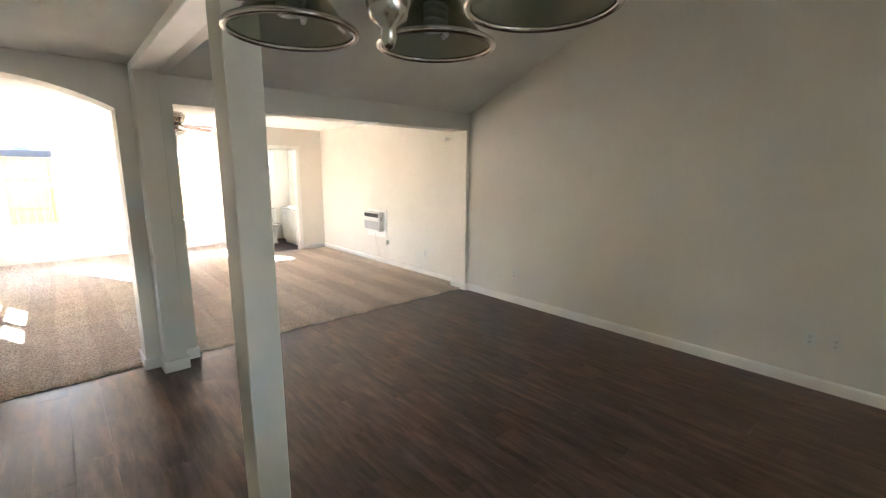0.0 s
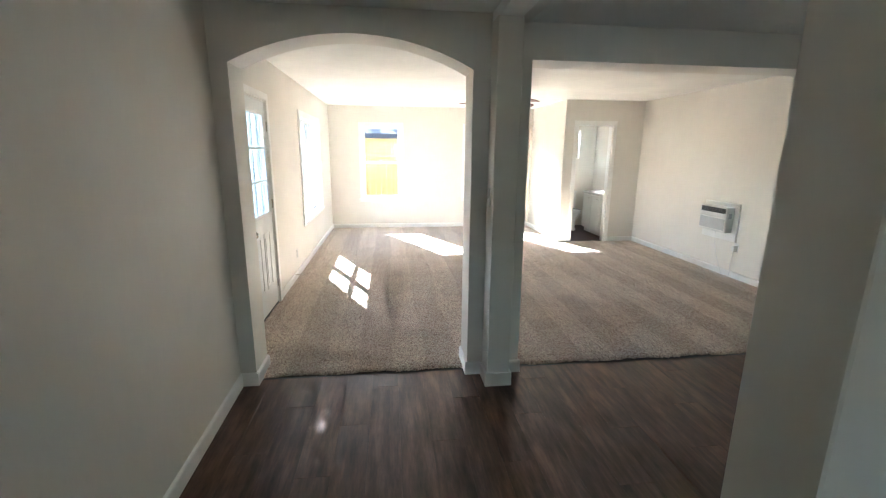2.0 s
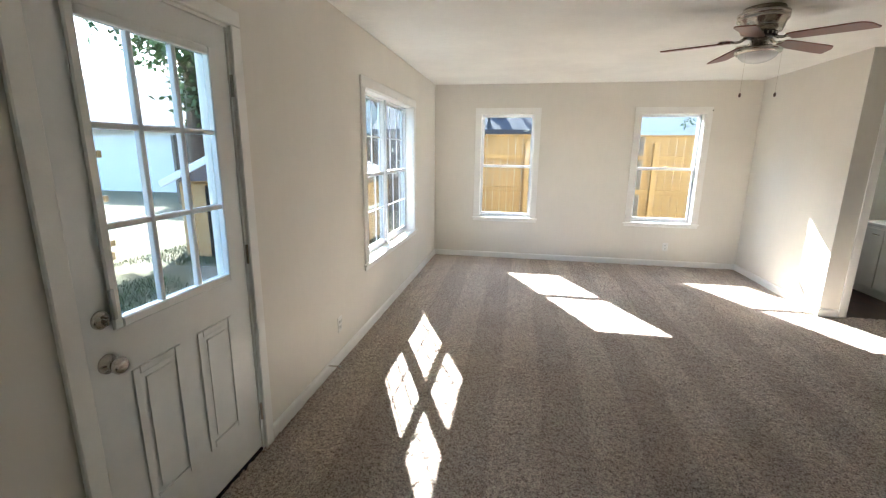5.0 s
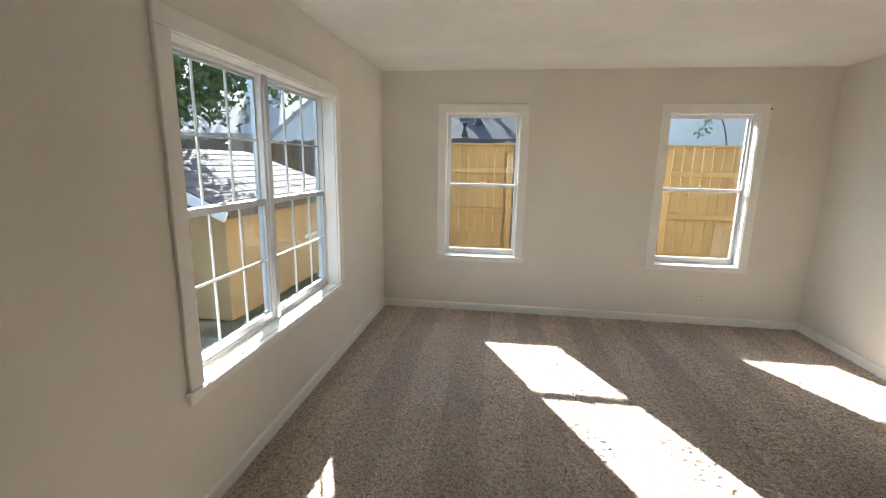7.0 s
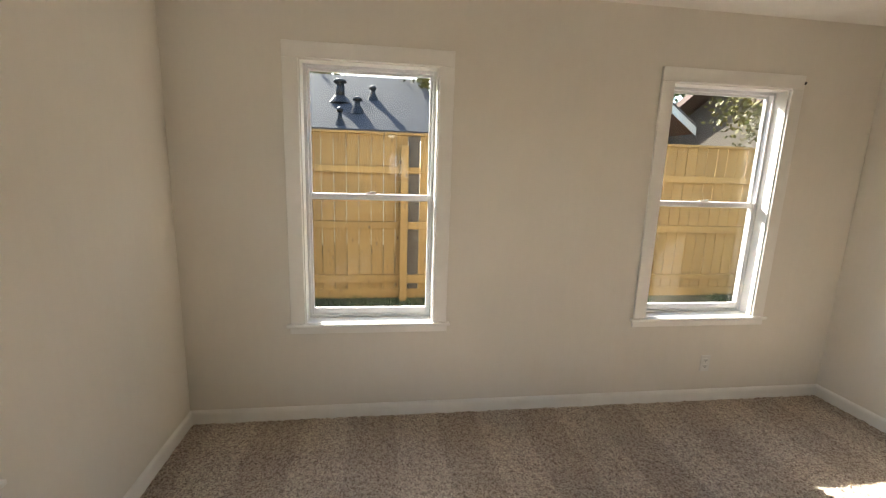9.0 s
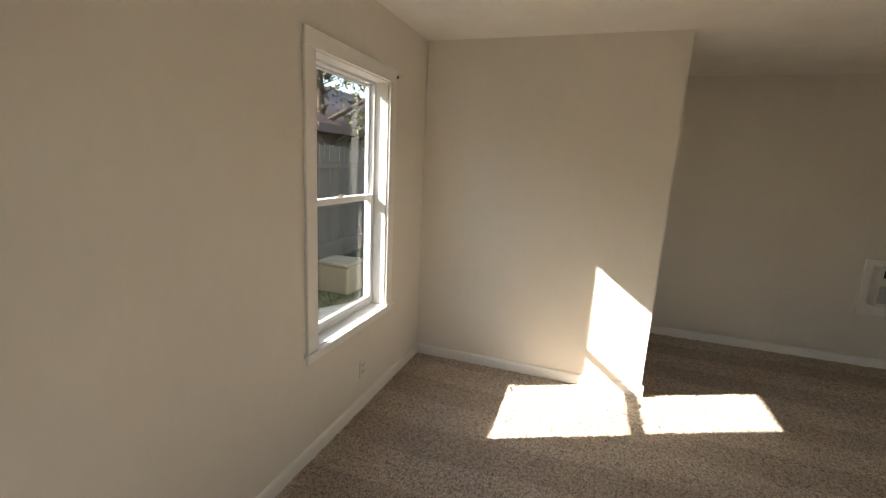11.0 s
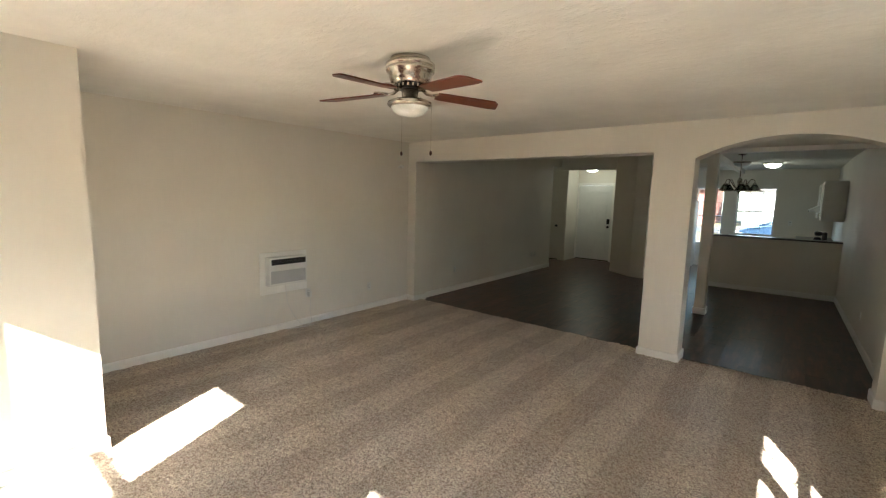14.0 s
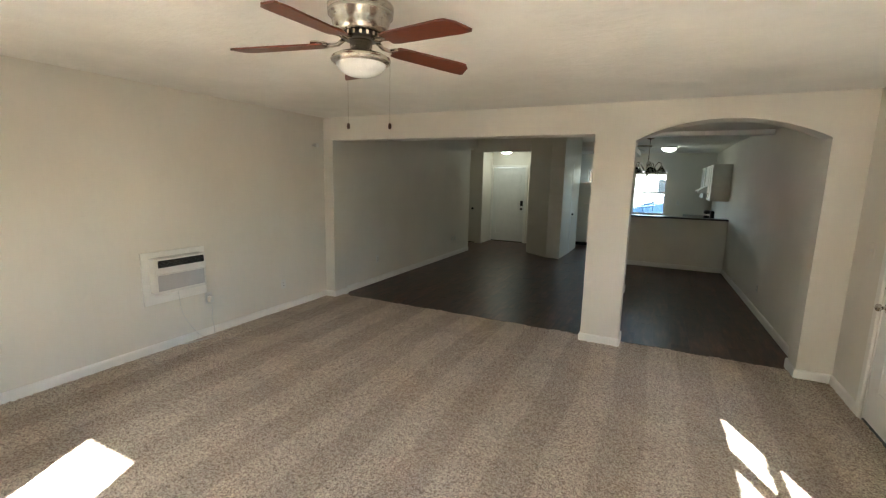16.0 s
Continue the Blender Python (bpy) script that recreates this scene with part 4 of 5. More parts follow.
# ---- dining room things ----
def chandelier():
    cx, cy, top = 1.692, -3.615, 2.47
    ob = thing("chandelier", pose(cx, cy, top), "nickel chandelier with five clear bell shades", "chandelier")
    z = 1.86 - top
    part("canopy", lathe(bmesh.new(), [(0, 0), (0.065, 0), (0.06, -0.02), (0.02, -0.03), (0, -0.031)], 28), NICKEL, ob, "", True)
    part("rod", tube(bmesh.new(), [(0, 0, -0.03), (0, 0, z + 0.22)], 0.006, 10), NICKEL, ob, "", True)
    part("hub", lathe(bmesh.new(), [(0, 0.23), (0.012, 0.22), (0.02, 0.20), (0.034, 0.17), (0.036, 0.15), (0.026, 0.12), (0.028, 0.02), (0.032, 0.0), (0.026, -0.02), (0.010, -0.032), (0.012, -0.045), (0.006, -0.058), (0, -0.06)], 28, (0, 0, z)), NICKEL, ob, "polished nickel hub with a finial", True)
    for k in range(5):
        a = radians(31 + 72 * k)
        d = Vector((math.cos(a), math.sin(a), 0))
        up = Vector((0, 0, 1))
        c = d * 0.215
        arm = smooth_path([d * 0.02 + up * (z + 0.05), d * 0.07 + up * (z + 0.06), d * 0.12 + up * (z + 0.13), d * 0.16 + up * (z + 0.185), d * 0.205 + up * (z + 0.17), c + up * (z + 0.125)])
        am = part("arm", tube(bmesh.new(), arm, 0.0075, 10), NICKEL, ob, "curved nickel arm", True)
        part("socket_cup", lathe(bmesh.new(), [(0, 0.13), (0.022, 0.125), (0.030, 0.10), (0.032, 0.088), (0, 0.088)], 20, (c.x, c.y, z)), NICKEL, am, "", True)
        prof = [(0.030, 0.10), (0.040, 0.085), (0.056, 0.06), (0.072, 0.035), (0.088, 0.014), (0.104, 0.0), (0.101, 0.0), (0.085, 0.014), (0.069, 0.035), (0.053, 0.06), (0.037, 0.085), (0.027, 0.10)]
        sh = part("shade", lathe(bmesh.new(), prof, 40, (c.x, c.y, z)), FROST, ob, "clear smoky glass bell shade", True)
        part("shade_rim", lathe(bmesh.new(), [(0.100, 0.003), (0.109, 0.004), (0.111, -0.003), (0.104, -0.006), (0.099, -0.002), (0.100, 0.003)], 40, (c.x, c.y, z)), NICKEL, sh, "nickel rim band", True)
        bm = bmesh.new()
        sp = [(c.x + 0.020 * math.cos(t * 0.7), c.y + 0.020 * math.sin(t * 0.7), z + 0.075 - 0.055 * t / 36) for t in range(37)]
        tube(bm, sp, 0.0055, 8)
        part("bulb", bm, OPAL, sh, "spiral energy-saving bulb, off", True)


chandelier()


def dome_light(x, y, z, lit, label):
    ob = thing("dome_light", pose(x, y, z), label, "ceiling light", "dome lights")
    part("base_ring", lathe(bmesh.new(), [(0, 0), (0.15, 0), (0.155, -0.012), (0.148, -0.03), (0, -0.03)], 36), NICKEL, ob, "", True)
    d = [(0.14 * math.cos(a), -0.0305 - 0.075 * math.sin(a)) for a in [i * math.pi / 2 / 8 for i in range(8)]] + [(0, -0.1055)]
    part("dome", lathe(bmesh.new(), d, 32), LAMP_ON if lit else OPAL, ob, "", True)
    part("finial", lathe(bmesh.new(), [(0, -0.104), (0.008, -0.106), (0.006, -0.118), (0, -0.12)], 12), NICKEL, ob, "", True)


dome_light(1.364, -5.80, 2.47, True, "lit dome ceiling light over the kitchen")
dome_light(1.835, -5.35, 2.47, False, "unlit dome ceiling light near the kitchen")
dome_light(5.08, -6.0, 2.45, True, "lit dome ceiling light in the front hall")


# kitchen
ob = thing("bar_top", pose(1.19, -4.90, 1.0), "dark laminate bar top on the half wall", "countertop")
part("slab", boxes((-0.955, -0.20, 0.0005, 1.0, 0.075, 0.032, 0.006)), COUNTER, ob)
part("edge_strip", boxes((-0.955, 0.0755, 0.002, 1.0, 0.079, 0.028)), COUNTER, ob)


def cabinet(m, w, label, doors=2):
    ob = thing("wall_cabinet", m, label, "cabinet", "kitchen wall cabinets")
    part("body", boxes((0, 0, 0, 0.30, w, 0.72, 0.003)), CAB, ob)
    for i in range(doors):
        a, b = w * i / doors + 0.004, w * (i + 1) / doors - 0.004
        d = part("cabinet_door", boxes((0.301, a, 0.008, 0.318, a + 0.055, 0.712, 0.003), (0.301, b - 0.055, 0.008, 0.318, b, 0.712, 0.003), (0.301, a + 0.055, 0.008, 0.318, b - 0.055, 0.063, 0.003), (0.301, a + 0.055, 0.657, 0.318, b - 0.055, 0.712, 0.003), (0.301, a + 0.055, 0.063, 0.310, b - 0.055, 0.657)), CAB, ob)
        y = b - 0.03 if i % 2 == 0 else a + 0.03
        part("handle", tube(bmesh.new(), [(0.319, y, 0.05), (0.34, y, 0.055), (0.34, y, 0.135), (0.319, y, 0.14)], 0.005, 8), NICKEL, d, "small nickel pull")
    return ob


cabinet(pose(0.245, -5.90, 1.365), 0.78, "white wall cabinet with two framed doors")
cabinet(pose(0.245, -7.60, 1.365), 0.90, "white wall cabinet beyond the range hood")
ob = thing("range_hood", pose(0.245, -6.66, 1.36), "white range hood under a short cabinet", "range hood")
part("cabinet_box", boxes((0, 0, 0.30, 0.30, 0.75, 0.725, 0.003)), CAB, ob)
part("hood_shell", prism(bmesh.new(), [(0, 0.29), (0, 0.15), (0.46, 0.15), (0.48, 0.19), (0.32, 0.29)], 0.0, 0.75, "y"), PLASTIC, ob, "white sloped hood")
part("control_strip", boxes((0.476, 0.28, 0.155, 0.481, 0.46, 0.18)), BLACK_PL, ob)
ob = thing("kitchen_counter", pose(0.245, -7.95, 0), "white base cabinet run with a dark worktop", "kitchen counter")
part("carcass", boxes((0, 0, 0.1, 0.58, 2.75, 0.87)), CAB, ob)
part("toe_kick", boxes((0.02, 0.0, 0.0, 0.52, 2.75, 0.099)), BLACK_PL, ob)
part("worktop", boxes((0, 0, 0.8705, 0.62, 2.77, 0.91, 0.005)), COUNTER, ob, "dark laminate worktop")
for i in range(4):
    part("cabinet_door", boxes((0.581, 0.02 + i * 0.68, 0.13, 0.598, 0.66 + i * 0.68, 0.84, 0.004)), CAB, ob)
ob = thing("coffee_maker", pose(0.52, -5.45, 0.91), "small black coffee maker on the kitchen worktop", "coffee maker")
part("base", boxes((-0.09, -0.11, 0.0, 0.09, 0.11, 0.03, 0.01)), BLACK_PL, ob)
part("tower", boxes((-0.09, -0.11, 0.0305, -0.02, 0.11, 0.25, 0.015)), BLACK_PL, ob)
part("brew_head", boxes((-0.0195, -0.10, 0.18, 0.09, 0.10, 0.26, 0.02)), BLACK_PL, ob)
part("carafe", lathe(bmesh.new(), [(0, 0.031), (0.05, 0.031), (0.06, 0.07), (0.055, 0.12), (0.04, 0.15), (0, 0.15)], 20, (0.038, 0, 0)), DARKGLASS, ob, "", True)
outlet(pose(1.0, KY, 1.2, 0, 0, 180))
ob = thing("refrigerator", pose(3.20, -7.30, 0), "white two-door refrigerator standing on the kitchen floor", "refrigerator")
part("body", boxes((-0.34, -0.33, 0.02, 0.34, 0.28, 1.68, 0.012)), PLASTIC, ob)
part("toe_grille", boxes((-0.33, 0.2805, 0.02, 0.33, 0.30, 0.10)), BLACK_PL, ob)
for a, b in ((0.11, 1.12), (1.13, 1.68)):
    d = part("refrigerator_door", boxes((-0.34, 0.282, a, 0.34, 0.345, b, 0.014, 2)), PLASTIC, ob)
    h0, h1 = (0.66, 1.09) if a < 1 else (1.16, 1.48)
    part("handle", tube(bmesh.new(), smooth_path([(-0.28, 0.344, h0), (-0.28, 0.385, h0 + 0.05), (-0.28, 0.39, (h0 + h1) / 2), (-0.28, 0.385, h1 - 0.05), (-0.28, 0.344, h1)]), 0.011, 8), PLASTIC, d, "curved white handle", True)


def panel_door(name, m, w, h, label, panels=True, casing=True, knob_left=True, keypad=False):
    """x along the wall, -y into the room."""
    ob = thing(name, m, label, "door", kind="structure")
    cw = 0.06
    if casing:
        part("casing_head", boxes((-cw, -0.018, h, w + cw, -0.0006, h + cw, 0.004)), TRIM, ob)
        for x in (-cw, w):
            part("casing_side", boxes((x, -0.0175, -0.003, x + cw, -0.0006, h - 0.0005, 0.004)), TRIM, ob)
    slab = part("door_slab", boxes((0.006, 0.004, 0.018, w - 0.006, 0.044, h - 0.006, 0.003)), DOORW, ob)
    if panels:
        for r, (z0, z1) in enumerate(((0.2, 0.78), (0.92, 1.52), (1.62, 1.86))):
            for a, b in ((0.11, w / 2 - 0.05), (w / 2 + 0.05, w - 0.11)):
                part("door_panel", boxes((a, -0.003, z0, a + 0.02, 0.0038, z1, 0.002), (b - 0.02, -0.003, z0, b, 0.0038, z1, 0.002), (a + 0.02, -0.003, z0, b - 0.02, 0.0038, z0 + 0.02, 0.002), (a + 0.02, -0.003, z1 - 0.02, b - 0.02, 0.0038, z1, 0.002), (a + 0.035, -0.001, z0 + 0.035, b - 0.035, 0.0039, z1 - 0.035, 0.002)), DOORW, slab)
    kx = 0.07 if knob_left else w - 0.07
    bm = lathe(bmesh.new(), [(0, 0), (0.03, 0), (0.03, 0.006), (0.012, 0.012), (0.012, 0.03), (0.027, 0.042), (0.024, 0.058), (0, 0.062)], 20)
    bmesh.ops.transform(bm, matrix=pose(kx, 0.003, 0.92, 90), verts=bm.verts)
    part("door_knob", bm, BLACKM, ob, "dark metal knob", True)
    if keypad:
        part("keypad_lock", boxes((kx - 0.035, -0.025, 1.0, kx + 0.035, 0.0035, 1.14, 0.01)), BLACK_PL, ob, "black keypad deadbolt")
    part("threshold", boxes((0.0, -0.01, -0.006, w, 0.044, 0.016)), BLACKM, ob)
    return ob


panel_door("door_2", pose(5.63, -6.60, 0, 0, 0, 180), 0.91, 2.03, "white six-panel front door with a keypad lock", keypad=True, knob_left=False)
panel_door("door_3", pose(6.62, -5.90, 0, 0, 0, 180), 0.76, 2.03, "plain white closet door with a dark knob", panels=False, casing=False, knob_left=False)
panel_door("door_4", pose(3.315, -5.62, 0, 0, 0, -88.2), 0.72, 2.03, "narrow white door in the closet block", panels=True)

# bathroom
def toilet():
    ob = thing("toilet", pose(4.93, 5.78, 0, 0, 0, 0), "white ceramic two-piece toilet", "toilet")
    bm = bmesh.new()
    lathe(bm, [(0, 0), (0.12, 0), (0.12, 0.02), (0.10, 0.05), (0.095, 0.16), (0.14, 0.27), (0.19, 0.36), (0.20, 0.395), (0.16, 0.395), (0.13, 0.30), (0, 0.24)], 28, (0, -0.05, 0))
    bmesh.ops.scale(bm, vec=(0.95, 1.28, 1), verts=bm.verts)
    part("bowl", bm, CERAMIC, ob, "", True)
    bm = bmesh.new()
    lathe(bm, [(0.12, 0.397), (0.195, 0.397), (0.195, 0.412), (0.12, 0.412), (0.12, 0.397)], 28, (0, -0.05, 0))
    bmesh.ops.scale(bm, vec=(0.95, 1.28, 1), verts=bm.verts)
    part("seat", bm, CERAMIC, ob, "", True)
    bm = bmesh.new()
    lathe(bm, [(0, 0.413), (0.195, 0.413), (0.19, 0.428), (0, 0.434)], 28, (0, -0.05, 0))
    bmesh.ops.scale(bm, vec=(0.95, 1.28, 1), verts=bm.verts)
    part("lid", bm, CERAMIC, ob, "", True)
    part("tank", boxes((-0.21, 0.20, 0.38, 0.21, 0.40, 0.74, 0.02, 2)), CERAMIC, ob)
    part("tank_lid", boxes((-0.22, 0.19, 0.7405, 0.22, 0.41, 0.78, 0.01, 2)), CERAMIC, ob)
    part("pedestal", boxes((-0.09, 0.05, 0.0, 0.09, 0.30, 0.38, 0.02)), CERAMIC, ob)
    part("flush_lever", tube(bmesh.new(), [(-0.15, 0.195, 0.69), (-0.09, 0.185, 0.68)], 0.007, 8), NICKEL, ob)


toilet()
ob = thing("vanity", pose(5.37, 5.25, 0), "white bathroom vanity with a white sink top", "vanity")
part("cabinet_body", boxes((-0.22, -0.38, 0.09, 0.225, 0.38, 0.78, 0.004)), CAB, ob)
part("toe_kick", boxes((-0.17, -0.37, 0.0, 0.22, 0.37, 0.0895)), CAB, ob)
part("sink_top", boxes((-0.24, -0.40, 0.7805, 0.228, 0.40, 0.82, 0.01)), CERAMIC, ob, "white moulded sink top")
for a, b in ((-0.37, -0.005), (0.005, 0.37)):
    d = part("cabinet_door", boxes((-0.238, a, 0.11, -0.2205, b, 0.76, 0.004)), CAB, ob)
    part("handle", tube(bmesh.new(), [(-0.239, a + 0.05, 0.70), (-0.255, a + 0.055, 0.70), (-0.255, a + 0.125, 0.70), (-0.239, a + 0.13, 0.70)], 0.005, 8), NICKEL, d, "small nickel pull")
d = part("side_panel", boxes((-0.20, -0.386, 0.11, 0.20, -0.3805, 0.76, 0.003)), CAB, ob)


# ---- outside ----
GZ = -0.12
tagged(link("ground", boxes((-60, -70, -0.5, 70, 80, GZ)), SOIL), "patchy lawn with bare earth", "ground", kind="structure")


def grass(name, x0, y0, x1, y1, n, seed, h=0.07):
    rng = np.random.default_rng(seed)
    px, py = rng.uniform(x0, x1, n), rng.uniform(y0, y1, n)
    keep = np.array([noise.noise((a * 0.9, b * 0.9, seed)) > -0.18 for a, b in zip(px, py)])
    px, py = px[keep], py[keep]
    n = len(px)
    an, hh, w = rng.uniform(0, 2 * math.pi, n), rng.uniform(0.4, 1.0, n) * h, 0.006
    lx, ly = rng.uniform(-0.04, 0.04, n), rng.uniform(-0.04, 0.04, n)
    base = np.full(n, GZ - 0.004)
    a = np.stack([px - w * np.cos(an), py - w * np.sin(an), base], -1)
    b = np.stack([px + w * np.cos(an), py + w * np.sin(an), base], -1)
    c = np.stack([px + lx, py + ly, GZ + hh], -1)
    v = np.concatenate([a, b, c])
    i = np.arange(n)
    me = bpy.data.meshes.new(name)
    me.from_pydata(v.tolist(), [], np.stack([i, i + n, i + 2 * n], -1).tolist())
    me.materials.append(GRASS)
    return tagged(new(name, me), "short patchy green grass", "grass", kind="stuff")


grass("grass", -1.0, 6.5, 9.0, 9.0, 26000, 3)
tagged(link("patio_slab", prism(bmesh.new(), [(1.35, 6.42), (5.4, 6.42), (5.4, 7.5), (2.6, 9.0), (2.12, 9.0)], GZ - 0.05, GZ + 0.02), CONCRETE), "pale concrete patio slab in the yard", "slab", kind="structure")
grass("grass", -4.5, 1.0, -0.18, 8.9, 30000, 6)
tagged(link("stepping_slab", prism(bmesh.new(), [(-1.9, 2.9), (-0.75, 3.9), (-1.3, 5.3), (-3.2, 5.2)], GZ - 0.05, GZ + 0.015), OLDCONC), "weathered concrete slab beside the house", "path", kind="structure")


def fence(name, x0, x1, y, top, mat, label, kick=True, seed=1, m=None):
    """Pickets on the far side, rails and posts on the near side."""
    rng = random.Random(seed)
    ob = thing(name, m or pose(x0, y, GZ), label, "fence")
    w, hh = 0.138, top - GZ
    n = int((x1 - x0) / (w + 0.006))
    for i in range(n):
        x = i * (w + 0.006)
        t = hh - (0.0 if kick else rng.uniform(0, 0.05))
        mt = GREYWOOD if (kick and i in (7, 17, 31)) else mat
        part("picket", boxes((x + rng.uniform(0.0, 0.003), rng.uniform(0, 0.004), 0.12 if kick else 0.0, x + w, 0.018, t)), mt, ob)
    for z in (0.22, 0.88, 1.53):
        if z < hh:
            for i in range(int(math.ceil((x1 - x0) / 2.4))):
                a, b = i * 2.4 + 0.01, min((i + 1) * 2.4 - 0.01, x1 - x0)
                part("rail", boxes((a, -0.04, z + rng.uniform(-0.02, 0.02), b, -0.001, z + 0.085, 0.003)), mat, ob)
    for i in range(int((x1 - x0) / 2.4) + 1):
        part("post", boxes((i * 2.4 - 0.045, -0.13, -0.05, i * 2.4 + 0.045, -0.041, hh - 0.12, 0.004)), mat, ob)
    if kick:
        part("kick_board", boxes((0, -0.001, 0.0, x1 - x0, 0.02, 0.118)), mat, ob)
        part("cap_board", boxes((0, -0.05, hh, x1 - x0, 0.03, hh + 0.03, 0.003)), mat, ob)
    return ob


fence("pine_fence", -1.05, 6.05, 9.0, 1.86, PINE, "new golden pine board fence with rails and posts", seed=5)
fence("weathered_fence", 6.07, 13.0, 9.08, 1.78, GREYWOOD, "weathered grey board fence in the back yard", kick=False, seed=8)

ob = thing("utility_box", pose(5.75, 7.95, GZ), "weathered concrete utility box on the lawn", "utility box")
part("body", boxes((-0.20, -0.22, 0.0, 0.20, 0.22, 0.36, 0.03, 2)), OLDCONC, ob)
part("lid", boxes((-0.22, -0.24, 0.3605, 0.22, 0.24, 0.41, 0.02, 2)), OLDCONC, ob)


def shed():
    """Low tan shed with a hipped shingle roof beside the house."""
    ob = thing("garden_shed", pose(-2.7, 7.25, GZ), "low tan stucco shed with a grey shingle roof", "shed")
    part("wall", boxes((-1.2, -1.5, 0.0, 1.2, 1.5, 1.15, 0.01)), STUCCO, ob)
    bm = bmesh.new()
    e, r = 1.19, 1.80
    v = [bm.verts.new(p) for p in ((-1.35, -1.68, e), (1.35, -1.68, e), (1.35, 1.68, e), (-1.35, 1.68, e), (0, -1.68, r), (0, 0.9, r))]
    for f in ((0, 1, 4), (1, 2, 5, 4), (2, 3, 5), (3, 0, 4, 5), (3, 2, 1, 0)):
        bm.faces.new([v[i] for i in f])
    roof = part("roof", bm, SHINGLE, ob, "grey asphalt shingle roof")
    # courses of shingles on the slope that faces the house
    for i in range(9):
        t0, t1 = i / 9, (i + 1.12) / 9
        rows = []
        for t, lift in ((t0, 0.010), (min(t1, 1), 0.002)):
            x, z = 1.36 * (1 - t), e + (r - e) * t + lift
            rows.append(((x, -1.69, z), (x, 1.68 - 0.78 * t, z)))
        (a, b), (c, d) = rows
        for k in range(8):
            u0, u1 = k / 8, (k + 0.97) / 8

            def along(p, q, u):
                return tuple(p[j] + (q[j] - p[j]) * u for j in range(3))
            bm = bmesh.new()
            q = [along(a, b, u0), along(a, b, u1), along(c, d, u1), along(c, d, u0)]
            hi = [bm.verts.new(p) for p in q]
            lo = [bm.verts.new((p[0] - 0.004, p[1], p[2] - 0.009)) for p in q]
            bm.faces.new(hi)
            for j in range(4):
                bm.faces.new((hi[j], lo[j], lo[(j + 1) % 4], hi[(j + 1) % 4]))
            part("shingle", bm, SHINGLE, roof)
    part("fascia", boxes((1.33, -1.68, 1.11, 1.352, 1.68, 1.188)), GREYWOOD, ob)
    part("gable", prism(bmesh.new(), [(-1.19, 1.151), (1.19, 1.151), (0, 1.72)], -1.495, -1.40, "y"), STUCCO, ob)
    for s in (-1, 1):
        bm = bmesh.new()
        box(bm, -0.755, -0.015, -0.10, 0.755, 0.015, 0.0, 0.003)
        bmesh.ops.transform(bm, matrix=Matrix.Translation((s * 0.68, -1.70, (e + r) / 2 - 0.01)) @ Matrix.Rotation(s * math.atan2(r - e, 1.35), 4, 'Y'), verts=bm.verts)
        part("rake_board", bm, TRIM, ob, "white painted rake board")
    # flat black sheet on the wall paints the shade of an open doorway
    part("doorway", boxes((-0.75, -1.512, 0.0, 0.30, -1.502, 1.12)), BLACK_PL, ob, "black sheet painted as the shaded door opening")
    part("door_casing", boxes((0.30, -1.53, 0.0, 0.40, -1.501, 1.14, 0.003)), TRIM, ob, "white door casing")
    part("trim_board", boxes((1.205, 0.2, 0.60, 1.225, 1.4, 0.65)), TRIM, ob, "white wooden strip on the wall")


shed()
fence("side_fence", -9.0, -1.1, 11.6, 2.05, GREYWOOD, "brown weathered fence beyond the shed", kick=False, seed=11)


fence("yard_fence", -5.0, 5.3, 0, 1.86, PINE, "pine board fence along the side yard", seed=14, m=pose(-4.75, -5.0, GZ, 0, 0, 90))


